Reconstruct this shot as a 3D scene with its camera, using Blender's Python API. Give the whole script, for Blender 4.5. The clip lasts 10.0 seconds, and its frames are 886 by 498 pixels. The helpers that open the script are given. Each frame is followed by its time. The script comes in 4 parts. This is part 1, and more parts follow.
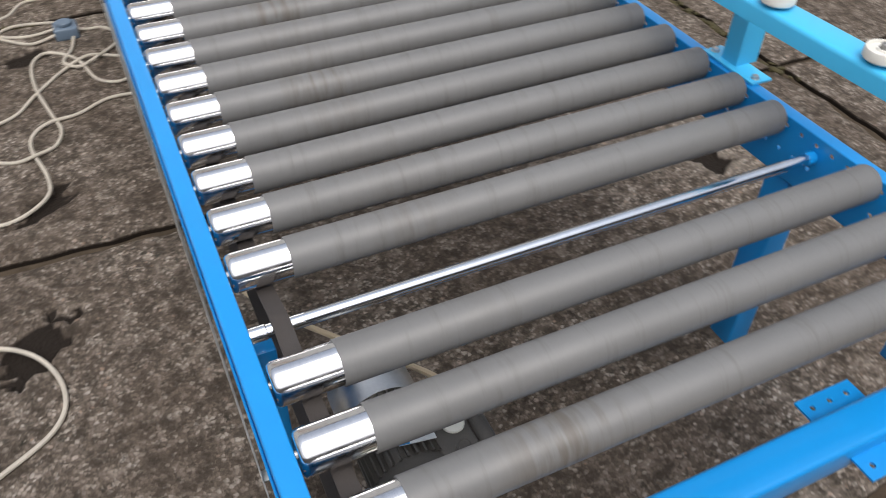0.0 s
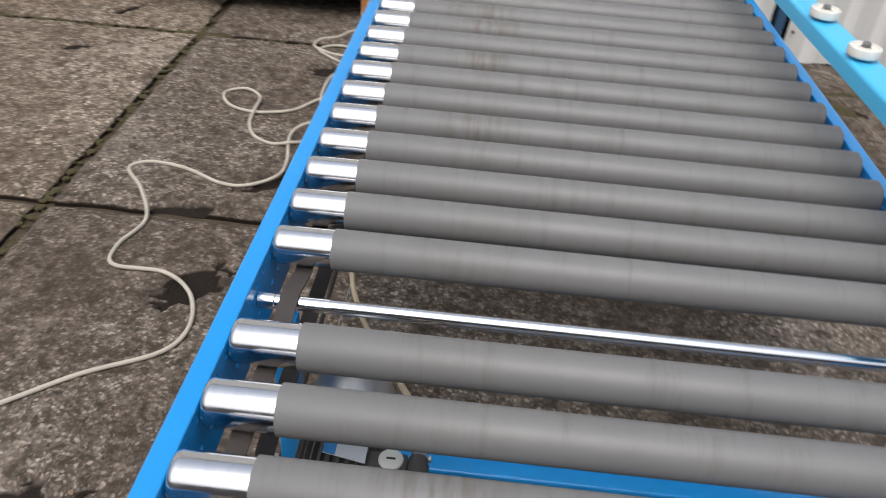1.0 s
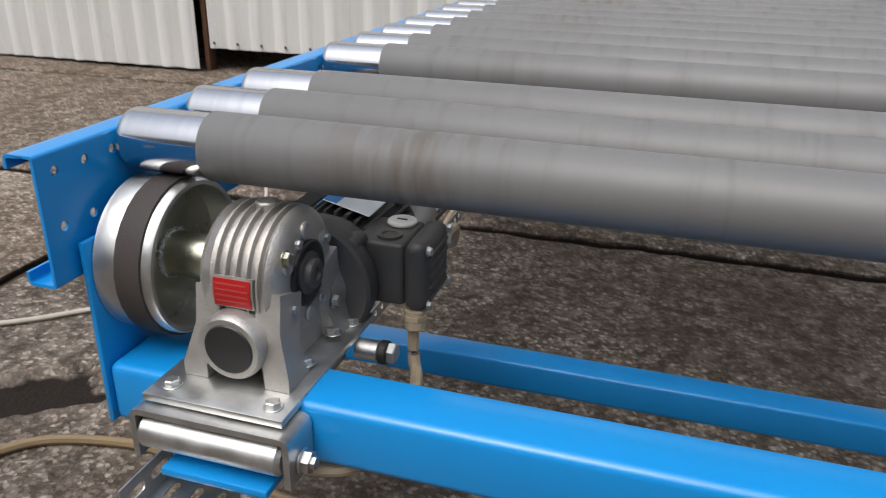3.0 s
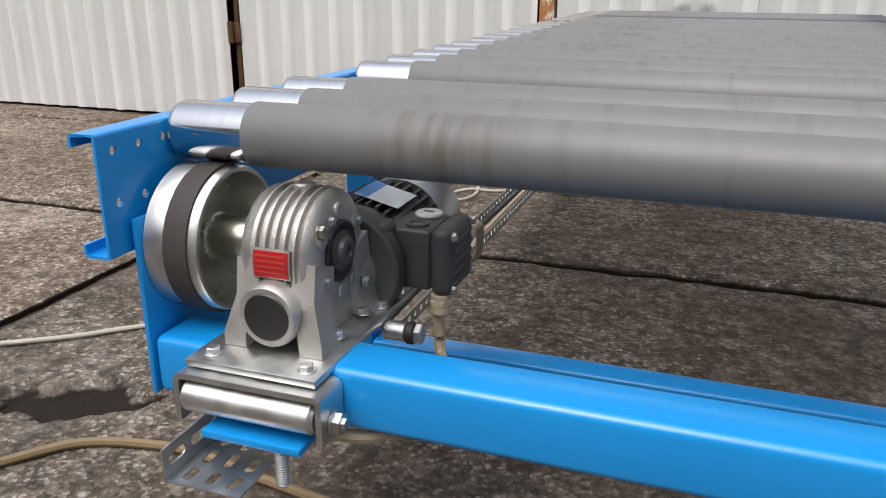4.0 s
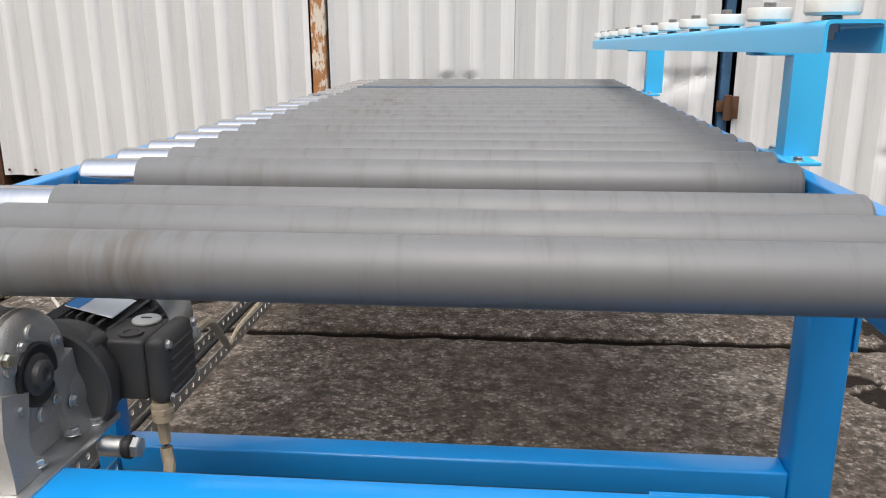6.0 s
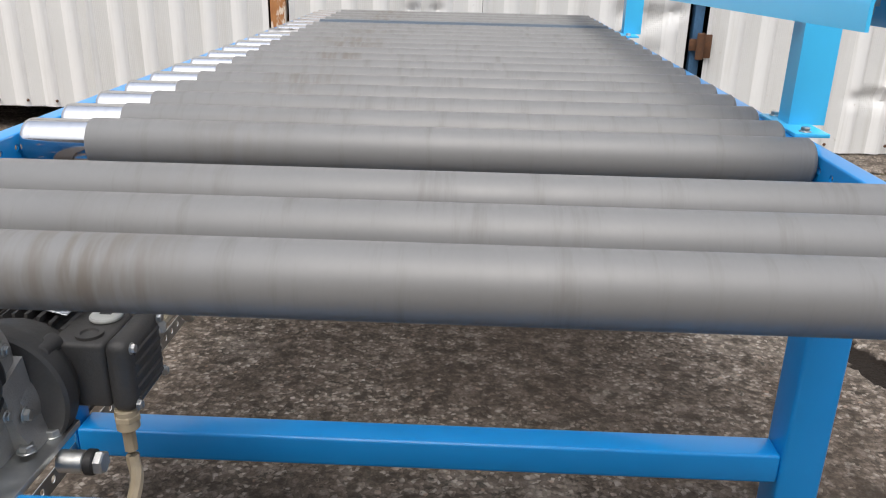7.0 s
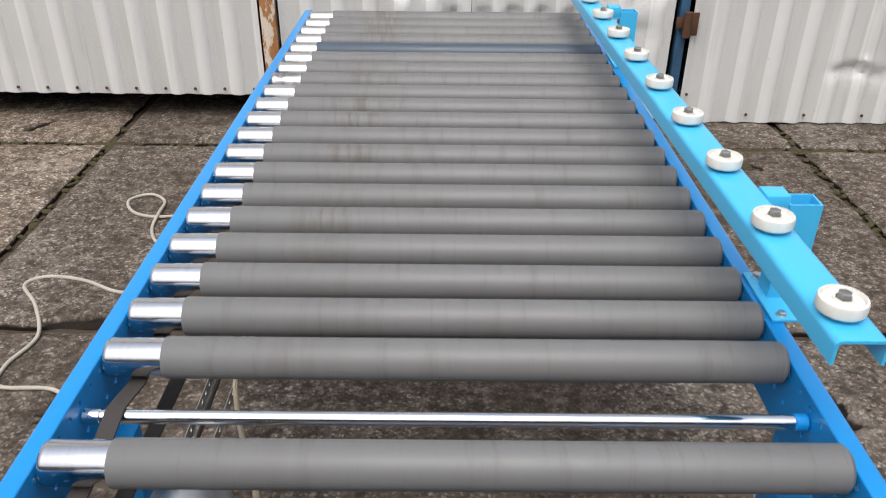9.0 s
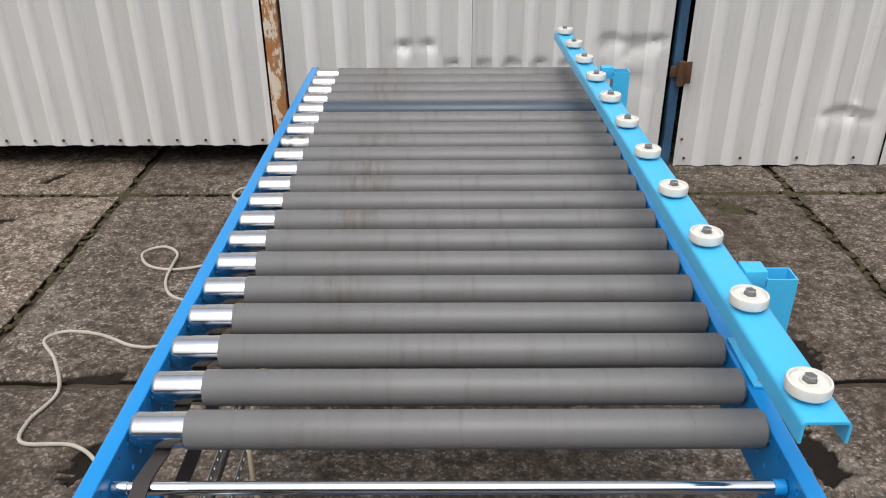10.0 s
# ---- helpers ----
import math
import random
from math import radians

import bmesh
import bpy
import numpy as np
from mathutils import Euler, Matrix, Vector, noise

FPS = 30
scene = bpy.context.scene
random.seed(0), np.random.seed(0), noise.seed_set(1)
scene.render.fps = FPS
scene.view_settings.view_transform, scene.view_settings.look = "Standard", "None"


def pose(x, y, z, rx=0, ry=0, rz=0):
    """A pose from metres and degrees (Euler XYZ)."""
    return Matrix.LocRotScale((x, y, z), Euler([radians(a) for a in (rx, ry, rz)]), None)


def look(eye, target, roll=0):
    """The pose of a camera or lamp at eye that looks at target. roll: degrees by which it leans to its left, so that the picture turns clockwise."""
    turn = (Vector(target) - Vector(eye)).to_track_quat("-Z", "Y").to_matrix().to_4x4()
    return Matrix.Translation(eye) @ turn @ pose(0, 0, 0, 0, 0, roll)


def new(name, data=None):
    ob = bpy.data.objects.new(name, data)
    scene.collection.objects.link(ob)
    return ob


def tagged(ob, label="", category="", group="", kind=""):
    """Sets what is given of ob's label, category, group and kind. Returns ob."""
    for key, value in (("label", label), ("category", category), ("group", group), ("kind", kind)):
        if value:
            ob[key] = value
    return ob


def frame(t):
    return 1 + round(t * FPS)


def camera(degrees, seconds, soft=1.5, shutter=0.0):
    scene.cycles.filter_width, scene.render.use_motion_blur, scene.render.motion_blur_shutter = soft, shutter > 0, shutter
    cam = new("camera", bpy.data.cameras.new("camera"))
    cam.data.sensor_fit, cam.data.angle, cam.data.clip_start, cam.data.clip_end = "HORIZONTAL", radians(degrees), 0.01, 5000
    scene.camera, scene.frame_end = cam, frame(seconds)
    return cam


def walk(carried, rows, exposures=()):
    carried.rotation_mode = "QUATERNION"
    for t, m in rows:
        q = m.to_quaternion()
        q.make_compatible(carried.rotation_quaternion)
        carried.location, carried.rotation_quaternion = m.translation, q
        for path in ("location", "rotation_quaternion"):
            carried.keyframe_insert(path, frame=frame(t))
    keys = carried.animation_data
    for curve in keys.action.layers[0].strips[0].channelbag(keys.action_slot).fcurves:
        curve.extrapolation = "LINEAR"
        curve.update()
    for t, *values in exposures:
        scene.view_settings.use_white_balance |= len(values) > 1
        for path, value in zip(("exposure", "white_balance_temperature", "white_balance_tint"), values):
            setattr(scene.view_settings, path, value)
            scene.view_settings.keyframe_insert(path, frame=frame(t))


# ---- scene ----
cam = camera(58.77, 10.0, soft=1.05, shutter=0.3)

PATH = [
    (0, (-0.0627, -0.4220, 1.3761), (0.5820, 0.9029, 0.0236), 1.16),
    (0.5, (0.0891, -0.4762, 1.3337), (0.4030, 1.0160, 0.0396), 3.28),
    (1, (0.3004, -0.5231, 1.2913), (0.2436, 1.0986, 0.1222), 4.69),
    (1.5, (0.4876, -0.6098, 1.2872), (0.1325, 1.0368, 0.2090), 4.90),
    (2, (0.5162, -0.6198, 1.1682), (0.2158, 1.0361, 0.0875), 3.48),
    (2.5, (0.5326, -0.6148, 0.9833), (0.1363, 1.0473, -0.0562), 2.84),
    (3, (0.5097, -0.6103, 0.7786), (-0.0299, 1.1470, -0.0092), 0.88),
    (3.2, (0.5070, -0.6297, 0.7525), (-0.0843, 1.1414, 0.0361), 0.98),
    (4.3, (0.5606, -0.6793, 0.7253), (-0.0584, 1.1105, 0.0821), 0.09),
    (4.5, (0.5805, -0.6787, 0.7300), (0.0127, 1.1326, 0.1001), -0.40),
    (5, (0.6222, -0.6800, 0.7518), (0.2483, 1.1946, 0.1635), -0.44),
    (5.5, (0.6456, -0.6808, 0.7742), (0.4114, 1.2313, 0.2366), -0.57),
    (5.7, (0.6539, -0.6787, 0.7790), (0.4496, 1.2406, 0.2549), -0.35),
    (6.8, (0.6031, -0.6068, 0.8024), (0.5167, 1.2852, 0.1598), 0.65),
    (7, (0.5962, -0.5743, 0.8240), (0.5418, 1.2954, 0.1158), 1.27),
    (7.5, (0.5814, -0.5381, 0.9252), (0.5463, 1.2785, 0.0892), 1.06),
    (8, (0.5578, -0.5278, 1.0734), (0.5009, 1.2235, 0.1093), 0.26),
    (8.5, (0.5329, -0.5230, 1.2052), (0.5299, 1.2098, 0.2067), 0.71),
    (9, (0.5166, -0.5163, 1.3231), (0.5220, 1.2152, 0.3222), 0.60),
    (9.5, (0.5273, -0.5220, 1.4046), (0.5434, 1.2304, 0.4410), 1.29),
    (10, (0.5236, -0.5571, 1.4432), (0.5150, 1.2063, 0.4995), -0.31),
]
STOPS = [(0.0, 0.0), (1.5, -0.03), (2.5, -0.07), (3.2, 0.05), (4.4, 0.25), (5.6, 0.28), (7.0, 0.38), (7.6, 0.38), (8.0, 0.38), (8.4, 0.26), (9.0, 0.07), (10.0, -0.1)]
walk(cam, [(t, look(eye, target, roll)) for t, eye, target, roll in PATH], STOPS)

# ---- world and sun: overcast daylight over an open yard ----
world = bpy.data.worlds.new("overcast_sky")
scene.world = world
world.use_nodes = True
wn = world.node_tree.nodes
wl = world.node_tree.links
sky = wn.new("ShaderNodeTexSky")
sky.sky_type, sky.sun_disc = "NISHITA", False
sky.sun_elevation, sky.sun_rotation = radians(58), radians(200)
sky.air_density, sky.dust_density, sky.ozone_density = 1.0, 4.0, 1.0
pale = wn.new("ShaderNodeHueSaturation")
pale.inputs["Saturation"].default_value = 0.50
wl.new(sky.outputs[0], pale.inputs["Color"])
way = wn.new("ShaderNodeTexCoord")
part_z = wn.new("ShaderNodeSeparateXYZ")
wl.new(way.outputs["Generated"], part_z.inputs[0])
high = wn.new("ShaderNodeMapRange")
high.inputs["From Min"].default_value, high.inputs["From Max"].default_value = 0.0, 1.0
high.inputs["To Min"].default_value, high.inputs["To Max"].default_value = 0.22, 2.35
wl.new(part_z.outputs[2], high.inputs["Value"])
cover = wn.new("ShaderNodeVectorMath")
cover.operation = "SCALE"
wl.new(pale.outputs[0], cover.inputs[0])
wl.new(high.outputs[0], cover.inputs["Scale"])
wl.new(cover.outputs[0], wn["Background"].inputs["Color"])
wn["Background"].inputs["Strength"].default_value = 0.142
sun = new("sun", bpy.data.lights.new("sun", "SUN"))
sun.data.energy, sun.data.angle, sun.data.color = 0.55, radians(50), (1.0, 0.985, 0.96)
sun.matrix_world = look((-0.6, -1.6, 6.0), (0, 0, 0))


# ---- materials ----
def shader(name, rough=0.5, metal=0.0, coat=0.0):
    m = bpy.data.materials.new(name)
    m.use_nodes = True
    t = m.node_tree
    b = t.nodes["Principled BSDF"]
    b.inputs["Roughness"].default_value = rough
    b.inputs["Metallic"].default_value = metal
    b.inputs["Coat Weight"].default_value = coat
    b.inputs["Coat Roughness"].default_value = 0.12
    return m, t, b


def add(t, kind, **values):
    n = t.nodes.new("ShaderNode" + kind)
    for k, v in values.items():
        n.inputs[k].default_value = v
    return n


def place(t, scale=(1, 1, 1), world_space=False):
    c = t.nodes.new("ShaderNodeTexCoord")
    m = t.nodes.new("ShaderNodeMapping")
    m.inputs["Scale"].default_value = scale
    if world_space:
        g = t.nodes.new("ShaderNodeNewGeometry")
        t.links.new(g.outputs["Position"], m.inputs["Vector"])
    else:
        t.links.new(c.outputs["Object"], m.inputs["Vector"])
    return m.outputs["Vector"]


def blend(t, fac, a, b, kind="MIX"):
    n = t.nodes.new("ShaderNodeMix")
    n.data_type, n.blend_type = "RGBA", kind
    for socket, value in ((n.inputs["Factor"], fac), (n.inputs["A"], a), (n.inputs["B"], b)):
        if isinstance(value, bpy.types.NodeSocket):
            t.links.new(value, socket)
        else:
            socket.default_value = value if not isinstance(value, tuple) else (*value, 1)[:4]
    return n.outputs["Result"]


def ramp(t, fac, stops):
    n = t.nodes.new("ShaderNodeValToRGB")
    while len(n.color_ramp.elements) < len(stops):
        n.color_ramp.elements.new(0.5)
    for e, (p, c) in zip(n.color_ramp.elements, stops):
        e.position, e.color = p, (c, c, c, 1) if isinstance(c, (int, float)) else (*c, 1)
    t.links.new(fac, n.inputs["Fac"])
    return n.outputs["Color"]


def noise_of(t, vec, scale, detail=4, rough=0.6):
    n = add(t, "TexNoise", Scale=scale, Detail=detail, Roughness=rough)
    t.links.new(vec, n.inputs["Vector"])
    return n.outputs["Fac"]


def bump(t, b, height, strength, distance):
    n = add(t, "Bump", Strength=strength, Distance=distance)
    t.links.new(height, n.inputs["Height"])
    t.links.new(n.outputs["Normal"], b.inputs["Normal"])


def plain(name, colour, rough=0.5, metal=0.0, coat=0.0, vary=0.18, scale=14.0, relief=0.1, grain=90.0, stretch=(1, 1, 1), gloss=0.12):
    """A surface of one colour with soft stains, fine grain and uneven gloss."""
    m, t, b = shader(name, rough, metal, coat)
    v = place(t, stretch)
    big, fine = noise_of(t, v, scale), noise_of(t, v, grain, 3)
    dark = tuple(c * (1 - vary) for c in colour)
    light = tuple(min(1.0, c * (1 + vary * 0.6)) for c in colour)
    c1 = blend(t, ramp(t, big, [(0.3, 0.0), (0.7, 1.0)]), dark, light)
    c2 = blend(t, 0.35 * vary / 0.18 if vary < 0.5 else 0.5, c1, blend(t, fine, dark, light), "MIX")
    t.links.new(c2, b.inputs["Base Color"])
    t.links.new(ramp(t, big, [(0.25, max(0.02, rough - gloss)), (0.75, min(1.0, rough + gloss))]), b.inputs["Roughness"])
    bump(t, b, fine, relief, 0.002)
    return m


BLUE = plain("blue_paint", (0.006, 0.262, 0.66), 0.30, coat=0.25, vary=0.07, scale=5, relief=0.04, grain=160, gloss=0.03)
CYAN = plain("light_blue_paint", (0.06, 0.50, 0.84), 0.34, coat=0.2, vary=0.06, scale=5, relief=0.04, grain=160, gloss=0.03)
ZINC = plain("zinc_plate", (0.64, 0.645, 0.63), 0.42, metal=1.0, vary=0.22, scale=30, relief=0.06, grain=220)
YELLOW_ZINC = plain("yellow_zinc", (0.60, 0.60, 0.49), 0.34, metal=1.0, vary=0.3, scale=24, relief=0.06)
CHROME = plain("chromed_rod", (0.78, 0.80, 0.82), 0.12, metal=1.0, vary=0.08, scale=30, relief=0.02, gloss=0.05)
CAST = plain("cast_aluminium", (0.47, 0.455, 0.425), 0.45, metal=0.7, vary=0.22, scale=34, relief=0.35, grain=420)
MOTOR = plain("grey_motor_paint", (0.080, 0.077, 0.073), 0.50, metal=0.15, vary=0.3, scale=40, relief=0.2, grain=300)
DULL_ZINC = plain("dull_zinc_bolt", (0.33, 0.33, 0.32), 0.5, metal=0.9, vary=0.25, scale=60, relief=0.1)
BLACK = plain("black_rubber", (0.018, 0.017, 0.017), 0.6, vary=0.3, scale=30, relief=0.15, grain=260)
SEAL = plain("dark_seal", (0.02, 0.02, 0.02), 0.4, vary=0.2)
BELT = plain("drive_belt_fabric", (0.045, 0.038, 0.034), 0.72, vary=0.25, scale=30, relief=0.25, grain=400)
RED = plain("red_label", (0.42, 0.012, 0.014), 0.4, vary=0.1)
LABEL = plain("silver_label", (0.62, 0.66, 0.70), 0.35, metal=0.3, vary=0.08)
LABEL_BLUE = plain("blue_label", (0.03, 0.22, 0.55), 0.4, vary=0.08)
CREAM = plain("cream_nylon", (0.72, 0.705, 0.645), 0.42, vary=0.12, scale=40, relief=0.08)
WHITE_CAP = plain("white_cap", (0.66, 0.67, 0.63), 0.45, vary=0.12)
CORD = plain("grey_white_cord", (0.47, 0.43, 0.36), 0.6, vary=0.22, scale=18, relief=0.15)
HOSE = plain("beige_cable", (0.46, 0.38, 0.26), 0.55, vary=0.2, scale=18)
BROWN_CABLE = plain("brown_cable", (0.20, 0.14, 0.07), 0.6, vary=0.25, scale=18)
SOIL = plain("joint_soil", (0.078, 0.060, 0.042), 0.95, vary=0.5, scale=30, relief=0.8, grain=200)
SOIL.node_tree.nodes["Principled BSDF"].inputs["Specular IOR Level"].default_value = 0.1
MOSS = plain("moss", (0.055, 0.046, 0.016), 0.95, vary=0.5, scale=60, relief=0.8, grain=300)
# near-black colour that puts the shade behind the gates into the surface
INTERIOR_SHADE = plain("interior_shade_colour", (0.03, 0.028, 0.025), 0.9, vary=0.3)
PLASTER = plain("grey_brown_render", (0.26, 0.24, 0.215), 0.9, vary=0.3, scale=2.0, relief=0.4, grain=60)
BOX_BLUE = plain("grey_blue_plastic", (0.12, 0.17, 0.23), 0.5, vary=0.15)
GATE_BLUE = plain("worn_blue_gate_paint", (0.035, 0.10, 0.19), 0.6, vary=0.8, scale=9, relief=0.4, grain=120)
LETTER = plain("pale_print", (0.40, 0.06, 0.05), 0.5, vary=0.1)


def steel_tube():
    """Drawn steel: fine streaks round the tube and small scuffs."""
    m, t, b = shader("bright_steel_tube", 0.2, 1.0)
    v = place(t, (1, 1, 1))
    streak = noise_of(t, place(t, (160, 4, 4)), 1.0, 3)
    spots = noise_of(t, v, 60, 4)
    t.links.new(blend(t, streak, (0.62, 0.62, 0.62), (0.76, 0.76, 0.77)), b.inputs["Base Color"])
    t.links.new(ramp(t, spots, [(0.3, 0.10), (0.75, 0.24)]), b.inputs["Roughness"])
    bump(t, b, streak, 0.03, 0.0004)
    return m


def sleeve_material():
    """Grey plastic sleeve: worn, with thin rings and brown smudges that go part of the way round."""
    m, t, b = shader("grey_plastic_sleeve", 0.46)
    info = t.nodes.new("ShaderNodeObjectInfo")
    coord = t.nodes.new("ShaderNodeTexCoord")
    sep = t.nodes.new("ShaderNodeSeparateXYZ")
    t.links.new(coord.outputs["Object"], sep.inputs[0])
    shift = t.nodes.new("ShaderNodeCombineXYZ")
    t.links.new(info.outputs["Random"], shift.inputs[1])
    mul = t.nodes.new("ShaderNodeVectorMath")
    mul.operation = "MULTIPLY_ADD"
    t.links.new(shift.outputs[0], mul.inputs[0])
    mul.inputs[1].default_value = (0, 37.0, 0)
    t.links.new(coord.outputs["Object"], mul.inputs[2])
    v = mul.outputs[0]

    def stretched(sc):
        mp = t.nodes.new("ShaderNodeMapping")
        mp.inputs["Scale"].default_value = sc
        t.links.new(v, mp.inputs["Vector"])
        return mp.outputs[0]
    rings = noise_of(t, stretched((46, 5, 5)), 1.0, 5, 0.7)
    broad = noise_of(t, stretched((7, 3, 3)), 1.0, 3)
    fine = noise_of(t, v, 240, 3)
    base = blend(t, broad, (0.132, 0.132, 0.130), (0.176, 0.176, 0.174))
    base = blend(t, ramp(t, rings, [(0.54, 0.0), (0.70, 0.6)]), base, (0.098, 0.092, 0.083))
    # smudged zone where the loads run
    near = t.nodes.new("ShaderNodeMath")
    near.operation = "SUBTRACT"
    t.links.new(sep.outputs[0], near.inputs[0])
    near.inputs[1].default_value = 0.285
    absn = t.nodes.new("ShaderNodeMath")
    absn.operation = "ABSOLUTE"
    t.links.new(near.outputs[0], absn.inputs[0])
    zone = ramp(t, absn.outputs[0], [(0.02, 1.0), (0.10, 0.0)])
    patch = noise_of(t, stretched((62, 9, 9)), 1.0, 3)
    fac = t.nodes.new("ShaderNodeMath")
    fac.operation = "MULTIPLY"
    t.links.new(zone, fac.inputs[0])
    t.links.new(ramp(t, patch, [(0.42, 0.0), (0.60, 0.95)]), fac.inputs[1])
    some = t.nodes.new("ShaderNodeMath")
    some.operation = "MULTIPLY"
    t.links.new(fac.outputs[0], some.inputs[0])
    t.links.new(ramp(t, info.outputs["Random"], [(0.40, 0.12), (0.85, 0.85)]), some.inputs[1])
    base = blend(t, some.outputs[0], base, (0.088, 0.070, 0.050))
    base = blend(t, 0.25, base, blend(t, fine, (0.12, 0.12, 0.115), (0.19, 0.19, 0.185)))
    t.links.new(base, b.inputs["Base Color"])
    t.links.new(ramp(t, rings, [(0.3, 0.40), (0.7, 0.55)]), b.inputs["Roughness"])
    bump(t, b, fine, 0.06, 0.001)
    return m


def slab_material(name="exposed_concrete", dry=0.95, tint=1.02):
    """Washed concrete with brown and pale gravel, pits, stains and damp patches."""
    m, t, b = shader(name, 0.85)
    b.inputs["Specular IOR Level"].default_value = 0.18
    v = place(t, (1, 1, 1), True)
    info = t.nodes.new("ShaderNodeObjectInfo")
    warp = add(t, "TexNoise", Scale=60.0, Detail=2.0)
    t.links.new(v, warp.inputs["Vector"])
    off = t.nodes.new("ShaderNodeVectorMath")
    off.operation = "MULTIPLY_ADD"
    t.links.new(warp.outputs["Color"], off.inputs[0])
    off.inputs[1].default_value = (0.012, 0.012, 0.012)
    t.links.new(v, off.inputs[2])
    st = add(t, "TexVoronoi", Scale=115.0, Randomness=1.0)
    t.links.new(off.outputs[0], st.inputs["Vector"])
    st2 = add(t, "TexVoronoi", Scale=62.0, Randomness=1.0)
    t.links.new(off.outputs[0], st2.inputs["Vector"])
    big, mid, fine = noise_of(t, v, 1.5, 6, 0.6), noise_of(t, v, 8, 6, 0.7), noise_of(t, v, 150, 4, 0.75)
    pit = noise_of(t, v, 46, 5, 0.75)
    sep = t.nodes.new("ShaderNodeSeparateColor")
    t.links.new(st.outputs["Color"], sep.inputs[0])
    stone = ramp(t, sep.outputs[0], [(0.0, (0.012, 0.009, 0.007)), (0.26, (0.050, 0.039, 0.030)), (0.55, (0.155, 0.126, 0.102)), (0.82, (0.31, 0.262, 0.22)), (0.98, (0.52, 0.475, 0.42))])
    grit = noise_of(t, v, 420, 3, 0.7)
    stone = blend(t, 0.22, stone, blend(t, ramp(t, grit, [(0.34, 0.0), (0.66, 1.0)]), (0.045, 0.036, 0.028), (0.26, 0.22, 0.18)))
    stone = blend(t, ramp(t, st.outputs["Distance"], [(0.38, 0.0), (0.70, 0.5)]), stone, (0.034, 0.027, 0.021))
    clot = noise_of(t, v, 24, 4, 0.65)
    mortar = blend(t, ramp(t, fine, [(0.36, 0.0), (0.64, 1.0)]), (0.060, 0.047, 0.036), (0.20, 0.165, 0.133))
    show = ramp(t, mid, [(0.36, 0.35), (0.58, 0.95)])
    c = blend(t, show, mortar, stone)
    sep2 = t.nodes.new("ShaderNodeSeparateColor")
    t.links.new(st2.outputs["Color"], sep2.inputs[0])
    core = ramp(t, st2.outputs["Distance"], [(0.26, 1.0), (0.34, 0.0)])
    rare = ramp(t, sep2.outputs[1], [(0.86, 0.0), (0.90, 0.85)])
    f = t.nodes.new("ShaderNodeMath")
    f.operation = "MULTIPLY"
    t.links.new(core, f.inputs[0])
    t.links.new(rare, f.inputs[1])
    c = blend(t, f.outputs[0], c, blend(t, sep2.outputs[2], (0.27, 0.175, 0.12), (0.56, 0.53, 0.49)))
    c = blend(t, ramp(t, pit, [(0.34, 0.95), (0.46, 0.0)]), c, (0.014, 0.017, 0.013))
    c = blend(t, ramp(t, big, [(0.36, 0.72), (0.58, 0.0)]), c, (0.062, 0.046, 0.034))
    c = blend(t, ramp(t, mid, [(0.33, 0.65), (0.47, 0.0)]), c, (0.045, 0.036, 0.028))
    c = blend(t, ramp(t, big, [(0.56, 0.0), (0.70, 0.35)]), c, (0.30, 0.265, 0.225))
    c = blend(t, ramp(t, mid, [(0.50, 0.0), (0.70, 0.34)]), c, blend(t, fine, (0.19, 0.158, 0.128), (0.36, 0.31, 0.255)))
    c = blend(t, ramp(t, clot, [(0.37, 0.72), (0.50, 0.0)]), c, (0.034, 0.027, 0.020))
    c = blend(t, ramp(t, clot, [(0.56, 0.0), (0.70, 0.30)]), c, (0.30, 0.255, 0.215))
    gain = t.nodes.new("ShaderNodeHueSaturation")
    gain.inputs["Saturation"].default_value = tint
    worn = t.nodes.new("ShaderNodeMath")
    worn.operation = "MULTIPLY_ADD"
    t.links.new(info.outputs["Random"], worn.inputs[0])
    worn.inputs[1].default_value, worn.inputs[2].default_value = 0.12, dry
    t.links.new(worn.outputs[0], gain.inputs["Value"])
    t.links.new(c, gain.inputs["Color"])
    # wet dirt lies in whatever is hollow
    geo = t.nodes.new("ShaderNodeNewGeometry")
    sz = t.nodes.new("ShaderNodeSeparateXYZ")
    t.links.new(geo.outputs["Position"], sz.inputs[0])
    low = ramp(t, mapped(t, sz.outputs[2], -0.0145, -0.0085), [(0.0, 1.0), (1.0, 0.0)])
    wet = blend(t, fine, (0.005, 0.004, 0.003), (0.024, 0.017, 0.012))
    t.links.new(blend(t, low, gain.outputs[0], wet), b.inputs["Base Color"])
    t.links.new(blend(t, low, (0.90, 0.90, 0.90), (0.78, 0.78, 0.78)), b.inputs["Roughness"])
    h = blend(t, 0.45, blend(t, 0.4, st.outputs["Distance"], fine), pit)
    bump(t, b, h, 0.8, 0.006)
    return m


def mapped(t, value, a, b):
    n = t.nodes.new("ShaderNodeMapRange")
    n.inputs["From Min"].default_value, n.inputs["From Max"].default_value = a, b
    t.links.new(value, n.inputs["Value"])
    return n.outputs["Result"]


